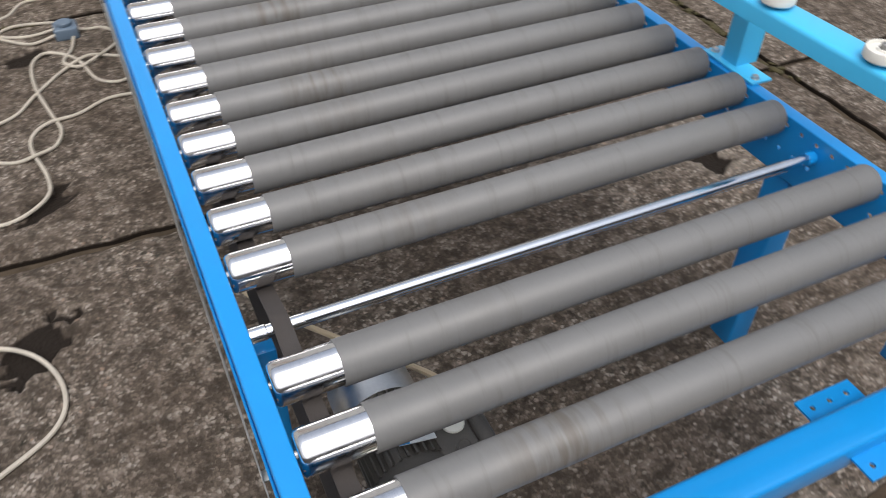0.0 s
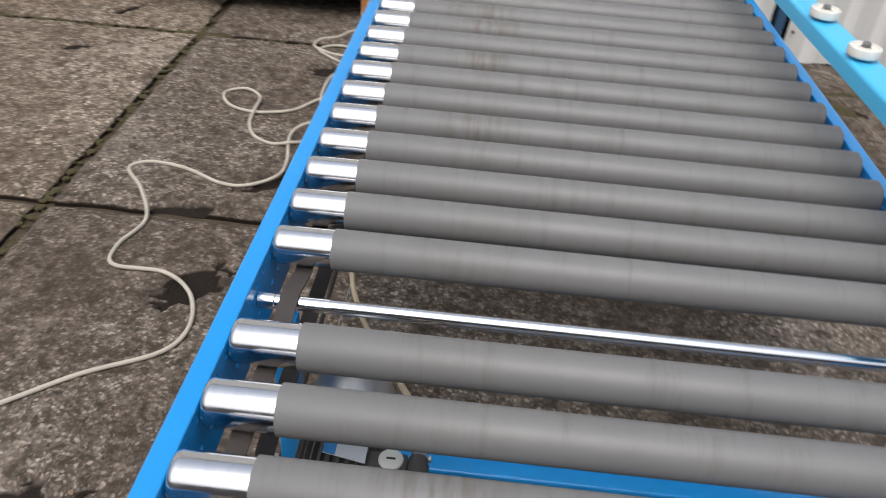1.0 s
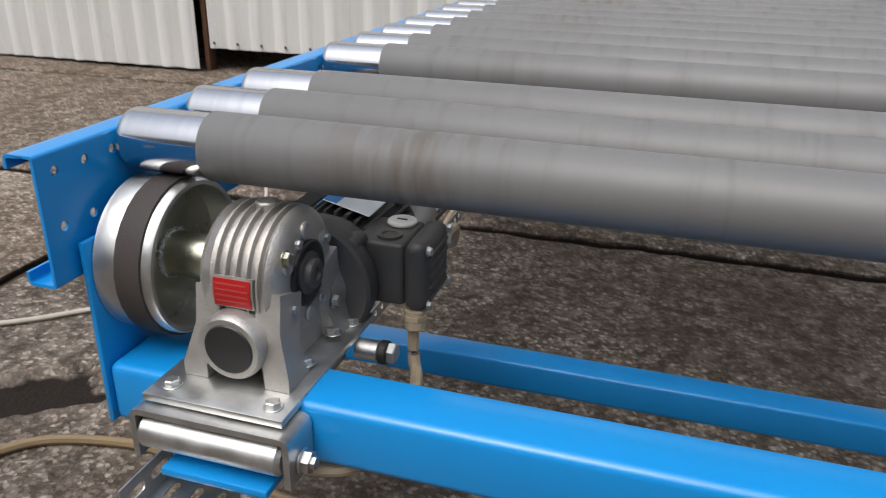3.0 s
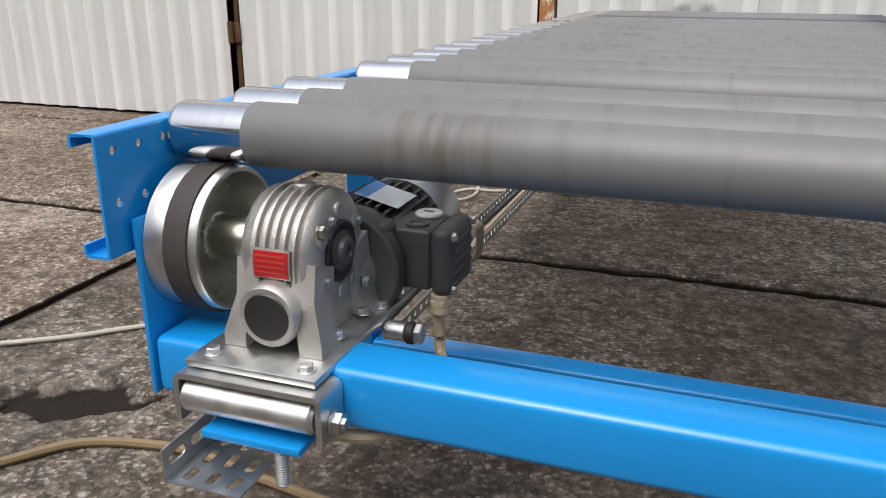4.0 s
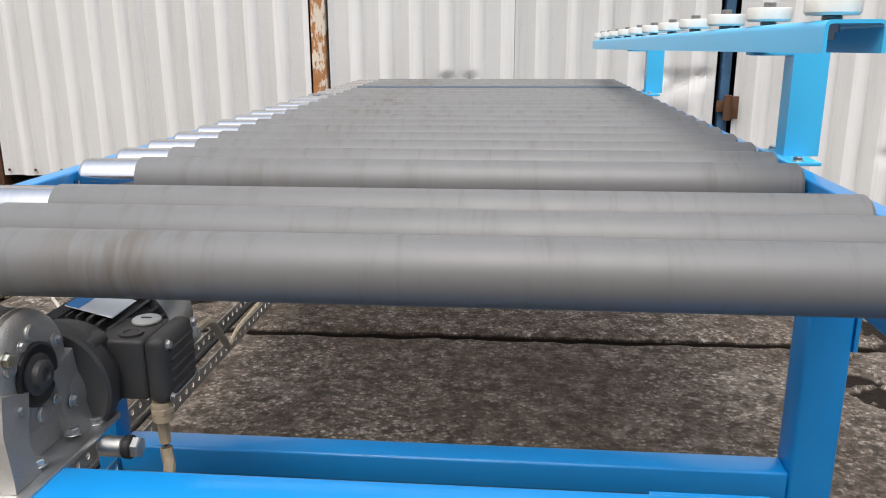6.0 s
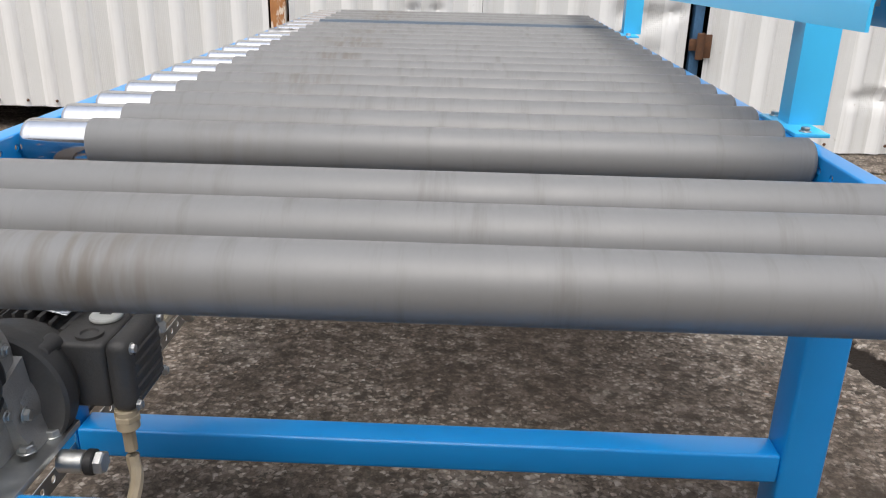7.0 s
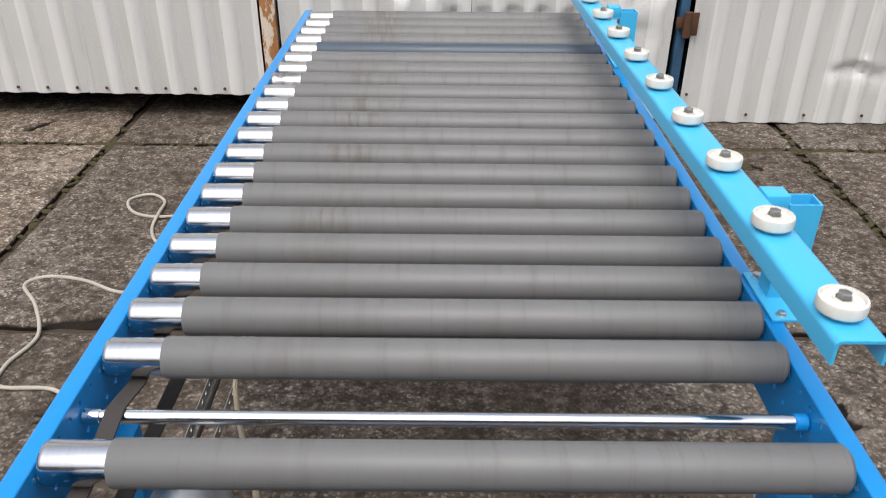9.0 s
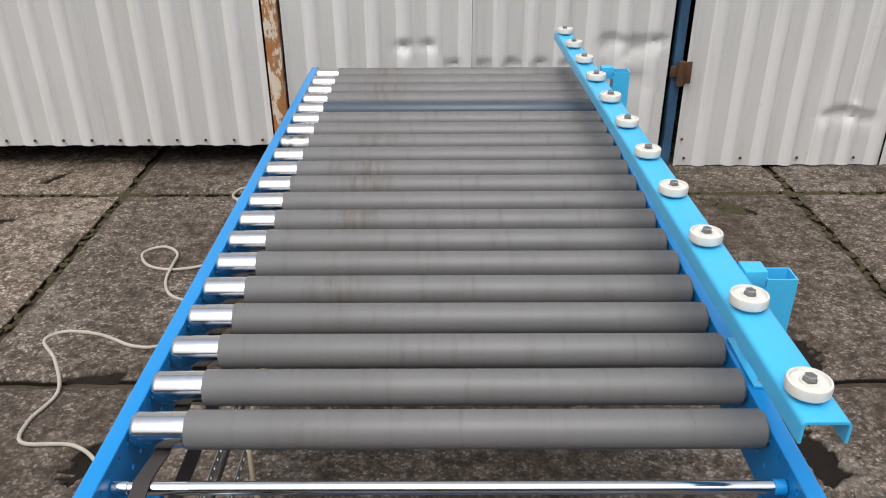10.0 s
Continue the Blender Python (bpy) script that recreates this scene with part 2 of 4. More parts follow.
def sheet_material(name, low, high, dimples):
    """White-painted sheet metal, dulled by rain and dust; dimples: how strong the pressed pattern is, above 0.3 with
    its shade coloured in.
    """
    m, t, b = shader(name, 0.5)
    v = place(t, (1, 1, 1), True)
    run = noise_of(t, place(t, (26, 26, 1.2), True), 1.0, 5, 0.65)
    big, fine = noise_of(t, v, 2.4, 4), noise_of(t, v, 190, 2)
    c = blend(t, big, low, high)
    c = blend(t, ramp(t, run, [(0.50, 0.0), (0.78, 0.6)]), c, (0.44, 0.43, 0.39))
    spots = noise_of(t, v, 34, 3)
    c = blend(t, ramp(t, spots, [(0.70, 0.0), (0.78, 0.55)]), c, (0.34, 0.30, 0.25))
    em = add(t, "TexVoronoi", Scale=125.0, Randomness=0.1)
    t.links.new(v, em.inputs["Vector"])
    # dimple centres get a greyer colour in place of their fine shadow
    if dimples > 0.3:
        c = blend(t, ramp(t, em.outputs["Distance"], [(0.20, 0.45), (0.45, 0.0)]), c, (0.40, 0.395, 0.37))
    t.links.new(blend(t, 0.12, c, blend(t, fine, (0.5, 0.5, 0.48), (0.8, 0.8, 0.78))), b.inputs["Base Color"])
    bump(t, b, em.outputs["Distance"], dimples, 0.003)
    return m


def rust_material():
    m, t, b = shader("peeling_rusty_post", 0.8)
    v = place(t, (1, 1, 0.35), True)
    n1, n2 = noise_of(t, v, 22, 5, 0.7), noise_of(t, v, 90, 4)
    c = blend(t, n2, (0.24, 0.085, 0.028), (0.50, 0.24, 0.085))
    c = blend(t, ramp(t, n1, [(0.49, 0.0), (0.54, 1.0)]), c, (0.66, 0.58, 0.47))
    t.links.new(c, b.inputs["Base Color"])
    bump(t, b, n1, 0.5, 0.003)
    return m


STEEL, SLEEVE, SLAB, SHEET, RUST = steel_tube(), sleeve_material(), slab_material(), sheet_material("white_sheet_paint", (0.66, 0.66, 0.64), (0.76, 0.76, 0.745), 0.08), rust_material()
# greyer copy of the sheet paint: the embossing's micro-shadow is in its colour
EMBOSSED_SHADED = sheet_material("white_embossed_shaded_paint", (0.54, 0.542, 0.525), (0.63, 0.632, 0.615), 0.5)
SLAB_TAN = slab_material("tan_dry_concrete", 1.40, 1.14)
DARK_SLEEVE = plain("slate_plastic_sleeve", (0.055, 0.08, 0.11), 0.4, vary=0.2, scale=10)
SCUFFED = plain("scuffed_steel_tube", (0.50, 0.49, 0.48), 0.32, metal=1.0, vary=0.85, scale=38, relief=0.5, grain=70)
OLD_RUST = plain("old_rust", (0.10, 0.045, 0.02), 0.85, vary=0.5, scale=40, relief=0.6)


# ---- mesh helpers, all in world metres ----
ORIGIN = {}


def thing(name, at, label, category, group="", down=0.0):
    """An Empty that carries parts; down: how far its parts' own heights lie above the yard's."""
    e = new(name)
    e.location = (at[0], at[1], at[2] - down)
    e.empty_display_size = 0.05
    ORIGIN[e] = Vector(at)
    return tagged(e, label, category, group)


def part(name, bm, material, parent=None, label="", origin=None, smooth=35.0):
    """Links a bmesh, given in world metres, as one mesh object under a thing or a part."""
    base = ORIGIN.get(parent, Vector((0, 0, 0)))
    o = Vector(origin) if origin else base.copy()
    bmesh.ops.translate(bm, verts=bm.verts, vec=-o)
    bmesh.ops.recalc_face_normals(bm, faces=bm.faces)
    me = bpy.data.meshes.new(name)
    bm.to_mesh(me)
    bm.free()
    me.materials.append(material)
    me.shade_smooth()
    me.set_sharp_from_angle(angle=radians(smooth))
    ob = new(name, me)
    ob.parent = parent
    ob.location = o - base
    ORIGIN[ob] = o
    if label:
        ob["label"] = label
    return ob


def box(x0, x1, y0, y1, z0, z1, r=0.002, seg=2, bm=None):
    bm = bm or bmesh.new()
    got = bmesh.ops.create_cube(bm, size=1)["verts"]
    bmesh.ops.scale(bm, verts=got, vec=(x1 - x0, y1 - y0, z1 - z0))
    bmesh.ops.translate(bm, verts=got, vec=((x0 + x1) / 2, (y0 + y1) / 2, (z0 + z1) / 2))
    if r > 0:
        edges = {e for q in got for e in q.link_edges}
        bmesh.ops.bevel(bm, geom=list(edges), offset=r, segments=seg, profile=0.5, affect="EDGES")
    return bm


TURN = {"x": Matrix.Rotation(radians(90), 4, "Y"), "y": Matrix.Rotation(radians(-90), 4, "X"), "z": Matrix.Identity(4)}


def lathe(rings, centre, axis="x", n=32, bm=None, cap=True):
    """A turned form: (distance along the axis, radius) rings about centre."""
    bm = bm or bmesh.new()
    m = Matrix.Translation(centre) @ TURN[axis]
    rows = []
    for d, r in rings:
        rows.append([bm.verts.new(m @ Vector((r * math.cos(2 * math.pi * i / n), r * math.sin(2 * math.pi * i / n), d))) for i in range(n)])
    for a, b in zip(rows, rows[1:]):
        for i in range(n):
            bm.faces.new((a[i], a[(i + 1) % n], b[(i + 1) % n], b[i]))
    if cap:
        bm.faces.new(rows[0])
        bm.faces.new(rows[-1])
    return bm


def rod(centre, axis, d0, d1, r, n=20, edge=0.0015, bm=None):
    e = min(edge, r * 0.4, abs(d1 - d0) * 0.4)
    return lathe([(d0, r - e), (d0 + e, r), (d1 - e, r), (d1, r - e)], centre, axis, n, bm)


def hexbolt(x, y, z, axis="z", size=0.012, sign=1, bm=None):
    """A hexagon head on a washer, standing on the point given."""
    bm = rod((x, y, z), axis, 0, sign * size * 0.18, size * 1.1, 20, bm=bm)
    return lathe([(sign * size * 0.18, size * 0.86), (sign * size * 0.75, size * 0.86), (sign * size * 0.86, size * 0.7)], (x, y, z), axis, 6, bm)


def swept(profile, path_axis, a, b, bm=None):
    """A closed outline pushed straight along an axis from a to b. The outline is (u, v): (x, z) along y, (y, z) along x, (x, y) along z."""
    bm = bm or bmesh.new()

    def at(u, v, d):
        return {"y": (u, d, v), "x": (d, u, v), "z": (u, v, d)}[path_axis]
    p = [bm.verts.new(at(u, v, a)) for u, v in profile]
    q = [bm.verts.new(at(u, v, b)) for u, v in profile]
    k = len(p)
    for i in range(k):
        bm.faces.new((p[i], p[(i + 1) % k], q[(i + 1) % k], q[i]))
    bm.faces.new(p)
    bm.faces.new(q)
    return bm


def strip(points, thick):
    """The outline of a bent strip that follows the points with rounded corners."""
    pts = [Vector(p) for p in points]
    mid = [pts[0]]
    for a, b, c in zip(pts, pts[1:], pts[2:]):
        r = min(0.007, (a - b).length * 0.4, (c - b).length * 0.4)
        p, q = b + (a - b).normalized() * r, b + (c - b).normalized() * r
        for k in range(5):
            s = k / 4
            mid.append(p * (1 - s) ** 2 + b * 2 * s * (1 - s) + q * s * s)
    mid.append(pts[-1])
    left, right = [], []
    for i, p in enumerate(mid):
        d = (mid[min(i + 1, len(mid) - 1)] - mid[max(i - 1, 0)]).normalized()
        nrm = Vector((-d.y, d.x)) * thick / 2
        left.append(p + nrm)
        right.append(p - nrm)
    return left + right[::-1]


def tube_path(points, r, n=8, closed=False, bm=None, per=7):
    """A round cord through the points."""
    bm = bm or bmesh.new()
    pts = [Vector(p) for p in points]
    if len(pts) == 2:
        pts = [pts[0], pts[0].lerp(pts[1], 0.33), pts[0].lerp(pts[1], 0.67), pts[1]]
    ext = [pts[0] * 2 - pts[1]] + pts + [pts[-1] * 2 - pts[-2]]
    line = []
    for i in range(1, len(ext) - 2):
        p0, p1, p2, p3 = ext[i - 1:i + 3]
        for k in range(per):
            s = k / per
            line.append(0.5 * (2 * p1 + (p2 - p0) * s + (2 * p0 - 5 * p1 + 4 * p2 - p3) * s * s + (3 * p1 - p0 - 3 * p2 + p3) * s ** 3))
    line.append(pts[-1])
    rows = []
    up = Vector((0, 0, 1))
    for i, p in enumerate(line):
        d = (line[min(i + 1, len(line) - 1)] - line[max(i - 1, 0)]).normalized()
        s = d.cross(up)
        if s.length < 0.05:
            s = d.cross(Vector((0, 1, 0)))
        s.normalize()
        u = s.cross(d)
        rows.append([bm.verts.new(p + (s * math.cos(2 * math.pi * k / n) + u * math.sin(2 * math.pi * k / n)) * r) for k in range(n)])
    for a, b in zip(rows, rows[1:]):
        for k in range(n):
            bm.faces.new((a[k], a[(k + 1) % n], b[(k + 1) % n], b[k]))
    bm.faces.new(rows[0])
    bm.faces.new(rows[-1])
    return bm


def punched(length, width, holes, thick, n=14):
    """A flat plate in (u, v) with round holes: a list of (u, v, radius). Returns a bmesh with the plate from w = 0 to thick."""
    bm = bmesh.new()
    outer = [bm.verts.new((u, v, 0)) for u, v in ((0, 0), (length, 0), (length, width), (0, width))]
    edges = [bm.edges.new((outer[i], outer[(i + 1) % 4])) for i in range(4)]
    for u, v, r in holes:
        ring = [bm.verts.new((u + r * math.cos(2 * math.pi * i / n), v + r * math.sin(2 * math.pi * i / n), 0)) for i in range(n)]
        edges += [bm.edges.new((ring[i], ring[(i + 1) % n])) for i in range(n)]
    faces = bmesh.ops.triangle_fill(bm, use_beauty=True, use_dissolve=False, edges=edges)["geom"]
    faces = [f for f in faces if isinstance(f, bmesh.types.BMFace)]
    up = bmesh.ops.extrude_face_region(bm, geom=faces)["geom"]
    bmesh.ops.translate(bm, verts=[q for q in up if isinstance(q, bmesh.types.BMVert)], vec=(0, 0, thick))
    return bm


def placed(bm, m):
    bmesh.ops.transform(bm, matrix=m, verts=bm.verts)
    return bm


def fuse(*meshes):
    """One bmesh out of several."""
    out = meshes[0]
    for b in meshes[1:]:
        me = bpy.data.meshes.new("tmp")
        b.to_mesh(me)
        b.free()
        out.from_mesh(me)
        bpy.data.meshes.remove(me)
    return out


# ---- the yard: slabs, joints, sheds ----
PITCH, AXIS = 0.1094, 0.712      # roller spacing and the height of their axes
WALL = 2.97
BED = 0.135                      # the machine's own heights count from a level this far below the slabs

ground = part("ground", box(-300, 300, -300, 300, -0.30, -0.025, 0), SOIL)
tagged(ground, "dark damp soil under and between the concrete slabs", "ground", kind="structure")

# hollows: x, y, half length, half width, turn in degrees, depth
HOLLOWS = [(-1.323, 2.874, 0.070, 0.028, 62, 0.03), (-1.338, 2.417, 0.074, 0.030, 30, 0.03), (-1.267, 1.521, 0.088, 0.032, 32, 0.03),
           (-0.499, 0.295, 0.140, 0.056, 20, 0.03), (-0.387, 1.014, 0.112, 0.056, 55, 0.028), (-0.312, 1.538, 0.084, 0.047, 40, 0.028),
           (-0.519, 1.341, 0.102, 0.028, 10, 0.022), (-0.315, 2.404, 0.093, 0.051, 25, 0.026), (1.492, 1.010, 0.130, 0.042, 105, 0.034),
           (1.648, 1.453, 0.102, 0.042, 80, 0.024), (1.733, 2.530, 0.112, 0.047, 140, 0.02), (1.431, 1.255, 0.084, 0.028, 5, 0.03)]


def slab(x0, x1, y0, y1, parent, step, rise):
    """A worn slab with a crumbled rim and its hollows."""
    nx, ny = max(2, int((x1 - x0) / step)), max(2, int((y1 - y0) / step))
    bm = bmesh.new()
    cx, cy = (x0 + x1) / 2, (y0 + y1) / 2
    rows = []
    for j in range(ny + 1):
        row = []
        for i in range(nx + 1):
            x, y = x0 + (x1 - x0) * i / nx, y0 + (y1 - y0) * j / ny
            wob = noise.noise((x * 9, y * 9, 3.1)) * 0.013 + noise.noise((x * 30, y * 30, 1.7)) * 0.008
            rim = min(x - x0, x1 - x, y - y0, y1 - y)
            z = rise + noise.noise((x * 2.1, y * 2.1, 0.4)) * 0.004 + noise.noise((x * 22, y * 22, 5.0)) * 0.0012
            near = rim + wob
            if near < 0.030:
                z -= 0.010 * (1 - max(0.0, near) / 0.030) ** 1.8
            for hx, hy, a, b, turn, depth in HOLLOWS:
                depth = 0.018
                dx, dy = x - hx, y - hy
                if abs(dx) < 0.3 and abs(dy) < 0.3:
                    c, s = math.cos(radians(turn)), math.sin(radians(turn))
                    u, v = (dx * c + dy * s) / a, (-dx * s + dy * c) / b
                    q = math.sqrt(u * u + v * v) + noise.noise((x * 20, y * 20, 8.0)) * 0.75 + noise.noise((x * 60, y * 60, 2.0)) * 0.42
                    if q < 1.15:
                        z -= depth * min(1.0, (1.15 - q) / 0.22)
            row.append(bm.verts.new((x + wob * 0.9, y + noise.noise((x * 11, y * 11, 7.7)) * 0.011, z)))
        rows.append(row)
    for a, b in zip(rows, rows[1:]):
        for i in range(nx):
            bm.faces.new((a[i], a[i + 1], b[i + 1], b[i]))
    rim = [r for r in bm.edges if r.is_boundary]
    down = bmesh.ops.extrude_edge_only(bm, edges=rim)["geom"]
    bmesh.ops.translate(bm, verts=[q for q in down if isinstance(q, bmesh.types.BMVert)], vec=(0, 0, -0.09))
    return part("slab", bm, SLAB_TAN if cx < -0.925 else SLAB, parent, origin=(cx, cy, 0))


paving = tagged(new("pavement"), "worn concrete slabs with exposed gravel and mossy joints", "pavement", kind="structure")
ORIGIN[paving] = Vector((0, 0, 0))
JX, JY = [-6.90, -3.90, -0.925, 2.07, 5.07], [-5.8, -2.85, -1.42, -0.065, 1.308, 2.675, 4.3]
for i, (xa, xb) in enumerate(zip(JX, JX[1:])):
    for j, (ya, yb) in enumerate(zip(JY, JY[1:])):
        close = i in (1, 2, 3) and 2 <= j <= 5
        fine = i in (1, 2) and 3 <= j <= 5
        slab(xa + 0.020, xb - 0.020, ya + 0.017, yb - 0.017, paving, 0.0145 if fine else 0.04 if close else 0.25, random.uniform(-0.002, 0.002))
yard = part("outer_yard", fuse(box(-60, -6.92, -60, 2.75, -0.2, -0.006, 0), box(5.09, 60, -60, 2.75, -0.2, -0.006, 0), box(-6.92, 5.09, -60, -5.82, -0.2, -0.006, 0)), SLAB)
tagged(yard, "brown concrete yard that goes on beyond the slabs", "pavement", kind="structure")


def moss_strip(x0, x1, y0, y1, count, name="moss"):
    bm = bmesh.new()
    for _ in range(count):
        x, y, r = random.uniform(x0, x1), random.uniform(y0, y1), random.uniform(0.004, 0.014)
        got = bmesh.ops.create_icosphere(bm, subdivisions=1, radius=r)["verts"]
        for q in got:
            q.co = Vector((q.co.x * 1.4 + x, q.co.y * 1.4 + y, q.co.z * 0.6 - 0.014)) + Vector((random.uniform(-1, 1), random.uniform(-1, 1), random.uniform(-1, 1))) * r * 0.25
    return bm


moss = part("moss", fuse(moss_strip(-0.965, -0.885, 1.05, 2.95, 170), moss_strip(-2.6, -0.2, 2.655, 2.70, 220), moss_strip(1.5, 3.0, 2.65, 2.70, 260),
                         moss_strip(1.56, 1.80, 2.46, 2.66, 330), moss_strip(2.04, 2.10, 1.2, 2.9, 160), moss_strip(1.70, 1.95, 2.64, 2.78, 140), moss_strip(-1.03, -0.82, 2.63, 2.76, 160)), MOSS)
tagged(moss, "low green moss growing in the slab joints", "moss", kind="stuff")


def ribbed(x0, x1, z0, z1, y, rib=0.1375, bent=()):
    """Upright ribs in sheet metal: broad embossed troughs between smooth crests; bent: dents (x, z, radius, depth)."""
    profile = ((0.0, 1.0), (0.10, 0.55), (0.17, 0.0), (0.33, 0.0), (0.50, 0.0), (0.66, 0.0), (0.73, 0.45), (0.82, 1.0), (0.91, 1.0))
    xs = []
    x = x0
    while x < x1:
        for f, d in profile:
            if x + f * rib < x1 - 0.002:
                xs.append((x + f * rib, d))
        x += rib
    xs.append((x1, xs[-1][1]))
    zs = [z0 + (0.78 - z0) * k / 46 for k in range(46)] + [0.78 + (z1 - 0.78) * k / 22 for k in range(23)]
    bm = bmesh.new()
    rows = []
    for z in zs:
        row = []
        for px, d in xs:
            yy = y - 0.013 * d + 0.010
            for bx, bz, br, bd in bent:
                q = math.hypot(px - bx, (z - bz) * (1.0 if z < bz else 1.7)) / br + noise.noise((px * 22, z * 22, bx)) * 0.22
                if q < 1:
                    yy += bd * (1 - q) ** 1.3 * (0.8 + 0.5 * noise.noise((px * 40, z * 40, 4.0)))
            yy += noise.noise((px * 1.3, z * 1.1, 2.0)) * 0.006
            wavy = 0.004 * noise.noise((px * 16, 3.0, 1.0)) if z == zs[0] else 0.0
            row.append(bm.verts.new((px, yy, z + wavy)))
        rows.append(row)
    for a, b in zip(rows, rows[1:]):
        for i in range(len(xs) - 1):
            f = bm.faces.new((a[i], a[i + 1], b[i + 1], b[i]))
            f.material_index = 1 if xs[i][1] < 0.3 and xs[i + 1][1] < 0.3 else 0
    got = bmesh.ops.extrude_face_region(bm, geom=list(bm.faces))["geom"]
    bmesh.ops.translate(bm, verts=[q for q in got if isinstance(q, bmesh.types.BMVert)], vec=(0, 0.004, 0))
    return bm


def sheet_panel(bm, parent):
    """A panel whose troughs carry the embossed finish, its fine shade coloured in."""
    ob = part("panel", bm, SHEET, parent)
    ob.data.materials.append(EMBOSSED_SHADED)
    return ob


def rivets(x0, x1, z, y, gap=0.135):
    bm = bmesh.new()
    x = x0
    while x < x1:
        lathe([(0.0, 0.007), (-0.004, 0.007), (-0.006, 0.003)], (x, y, z), "y", 8, bm)
        x += gap
    return bm


door_left = tagged(new("door_1"), "white corrugated sheet-metal gate leaf hung above the ground", "gate", kind="structure")
ORIGIN[door_left] = Vector((0, 0, 0))
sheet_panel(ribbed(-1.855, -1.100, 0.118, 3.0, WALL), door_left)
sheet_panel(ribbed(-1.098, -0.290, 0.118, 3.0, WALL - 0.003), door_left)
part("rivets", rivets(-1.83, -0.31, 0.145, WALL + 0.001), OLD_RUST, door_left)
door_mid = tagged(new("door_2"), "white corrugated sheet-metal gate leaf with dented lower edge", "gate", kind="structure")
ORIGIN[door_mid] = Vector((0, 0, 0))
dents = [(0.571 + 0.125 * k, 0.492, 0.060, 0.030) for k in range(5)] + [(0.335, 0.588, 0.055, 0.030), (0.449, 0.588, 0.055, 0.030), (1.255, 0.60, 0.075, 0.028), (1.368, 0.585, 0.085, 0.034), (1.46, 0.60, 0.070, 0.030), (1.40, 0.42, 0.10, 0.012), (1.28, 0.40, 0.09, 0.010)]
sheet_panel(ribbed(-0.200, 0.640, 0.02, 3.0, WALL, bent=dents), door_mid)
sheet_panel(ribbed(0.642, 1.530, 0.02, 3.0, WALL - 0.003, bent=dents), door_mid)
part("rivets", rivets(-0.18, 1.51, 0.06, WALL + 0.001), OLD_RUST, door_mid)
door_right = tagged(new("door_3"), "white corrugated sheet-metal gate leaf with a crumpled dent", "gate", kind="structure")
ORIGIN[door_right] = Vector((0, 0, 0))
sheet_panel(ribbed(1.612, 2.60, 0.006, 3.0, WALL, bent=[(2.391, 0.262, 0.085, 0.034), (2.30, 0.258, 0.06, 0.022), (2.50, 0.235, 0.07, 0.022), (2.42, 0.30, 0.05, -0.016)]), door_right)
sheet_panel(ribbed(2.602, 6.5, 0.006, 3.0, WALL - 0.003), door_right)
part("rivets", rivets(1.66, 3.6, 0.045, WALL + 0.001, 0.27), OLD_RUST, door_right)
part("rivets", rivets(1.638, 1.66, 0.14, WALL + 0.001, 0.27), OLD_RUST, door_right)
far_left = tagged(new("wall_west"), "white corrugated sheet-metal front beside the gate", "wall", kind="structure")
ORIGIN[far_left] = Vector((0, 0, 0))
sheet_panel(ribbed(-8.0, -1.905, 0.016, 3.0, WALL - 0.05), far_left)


def upright(name, x0, x1, y0, y1, z0, z1, material, label):
    """A square post with a ragged surface."""
    bm = bmesh.new()
    box(x0, x1, y0, y1, z0, z1, 0.004, 2, bm)
    bmesh.ops.subdivide_edges(bm, edges=[e for e in bm.edges if abs(e.verts[0].co.z - e.verts[1].co.z) > 1], cuts=70)
    for q in bm.verts:
        q.co += Vector((noise.noise(q.co * 14), noise.noise(q.co * 14 + Vector((5, 0, 0))), 0)) * 0.003
    ob = part(name, bm, material)
    return tagged(ob, label, "post", kind="structure")


upright("rusty_post", -0.279, -0.212, WALL - 0.02, WALL + 0.06, 0.0, 3.0, RUST, "rusty steel gate post with peeling cream paint")
upright("gate_frame", 1.552, 1.594, WALL + 0.005, WALL + 0.06, 0.0, 3.0, GATE_BLUE, "dark blue steel gate frame between two leaves")
upright("gate_frame", -1.894, -1.866, WALL + 0.0, WALL + 0.06, 0.0, 3.0, OLD_RUST, "dark rusty gate frame beside the hanging leaf")


def hinge(x, z):
    h = thing("gate_hinge", (x, WALL, z), "rust-brown steel gate hinge with a welded barrel", "hinge", "gate hinges")
    part("hinge_barrel", rod((x - 0.015, WALL - 0.025, z), "z", -0.055, 0.055, 0.017, 14), OLD_RUST, h)
    part("hinge_plate", box(x - 0.005, x + 0.036, WALL - 0.016, WALL - 0.006, z - 0.05, z + 0.05, 0.003), OLD_RUST, h)
    part("hinge_strap", box(x - 0.06, x - 0.02, WALL - 0.014, WALL - 0.006, z - 0.02, z + 0.03, 0.003), OLD_RUST, h)


hinge(1.598, 0.462)
hinge(-1.888, 0.452)
# added behind the camera, never in view: cuts low sky light and darkens reflections
south = part("wall_south", box(-12, 12, -6.3, -6.0, -0.2, 3.4, 0.01), PLASTER)
tagged(south, "grey-brown wall added out of view to block low sky light", "wall", kind="structure")
# unseen box added behind the gates so the gap below them stays black
back = part("wall_inside", fuse(box(-9, 7, 5.7, 5.8, -0.2, 3.1, 0), box(-9.1, -9, 3.1, 5.8, -0.2, 3.1, 0), box(7, 7.1, 3.1, 5.8, -0.2, 3.1, 0)), INTERIOR_SHADE)
tagged(back, "unseen shed walls, coloured near-black for the shade behind the gates", "wall", kind="structure")
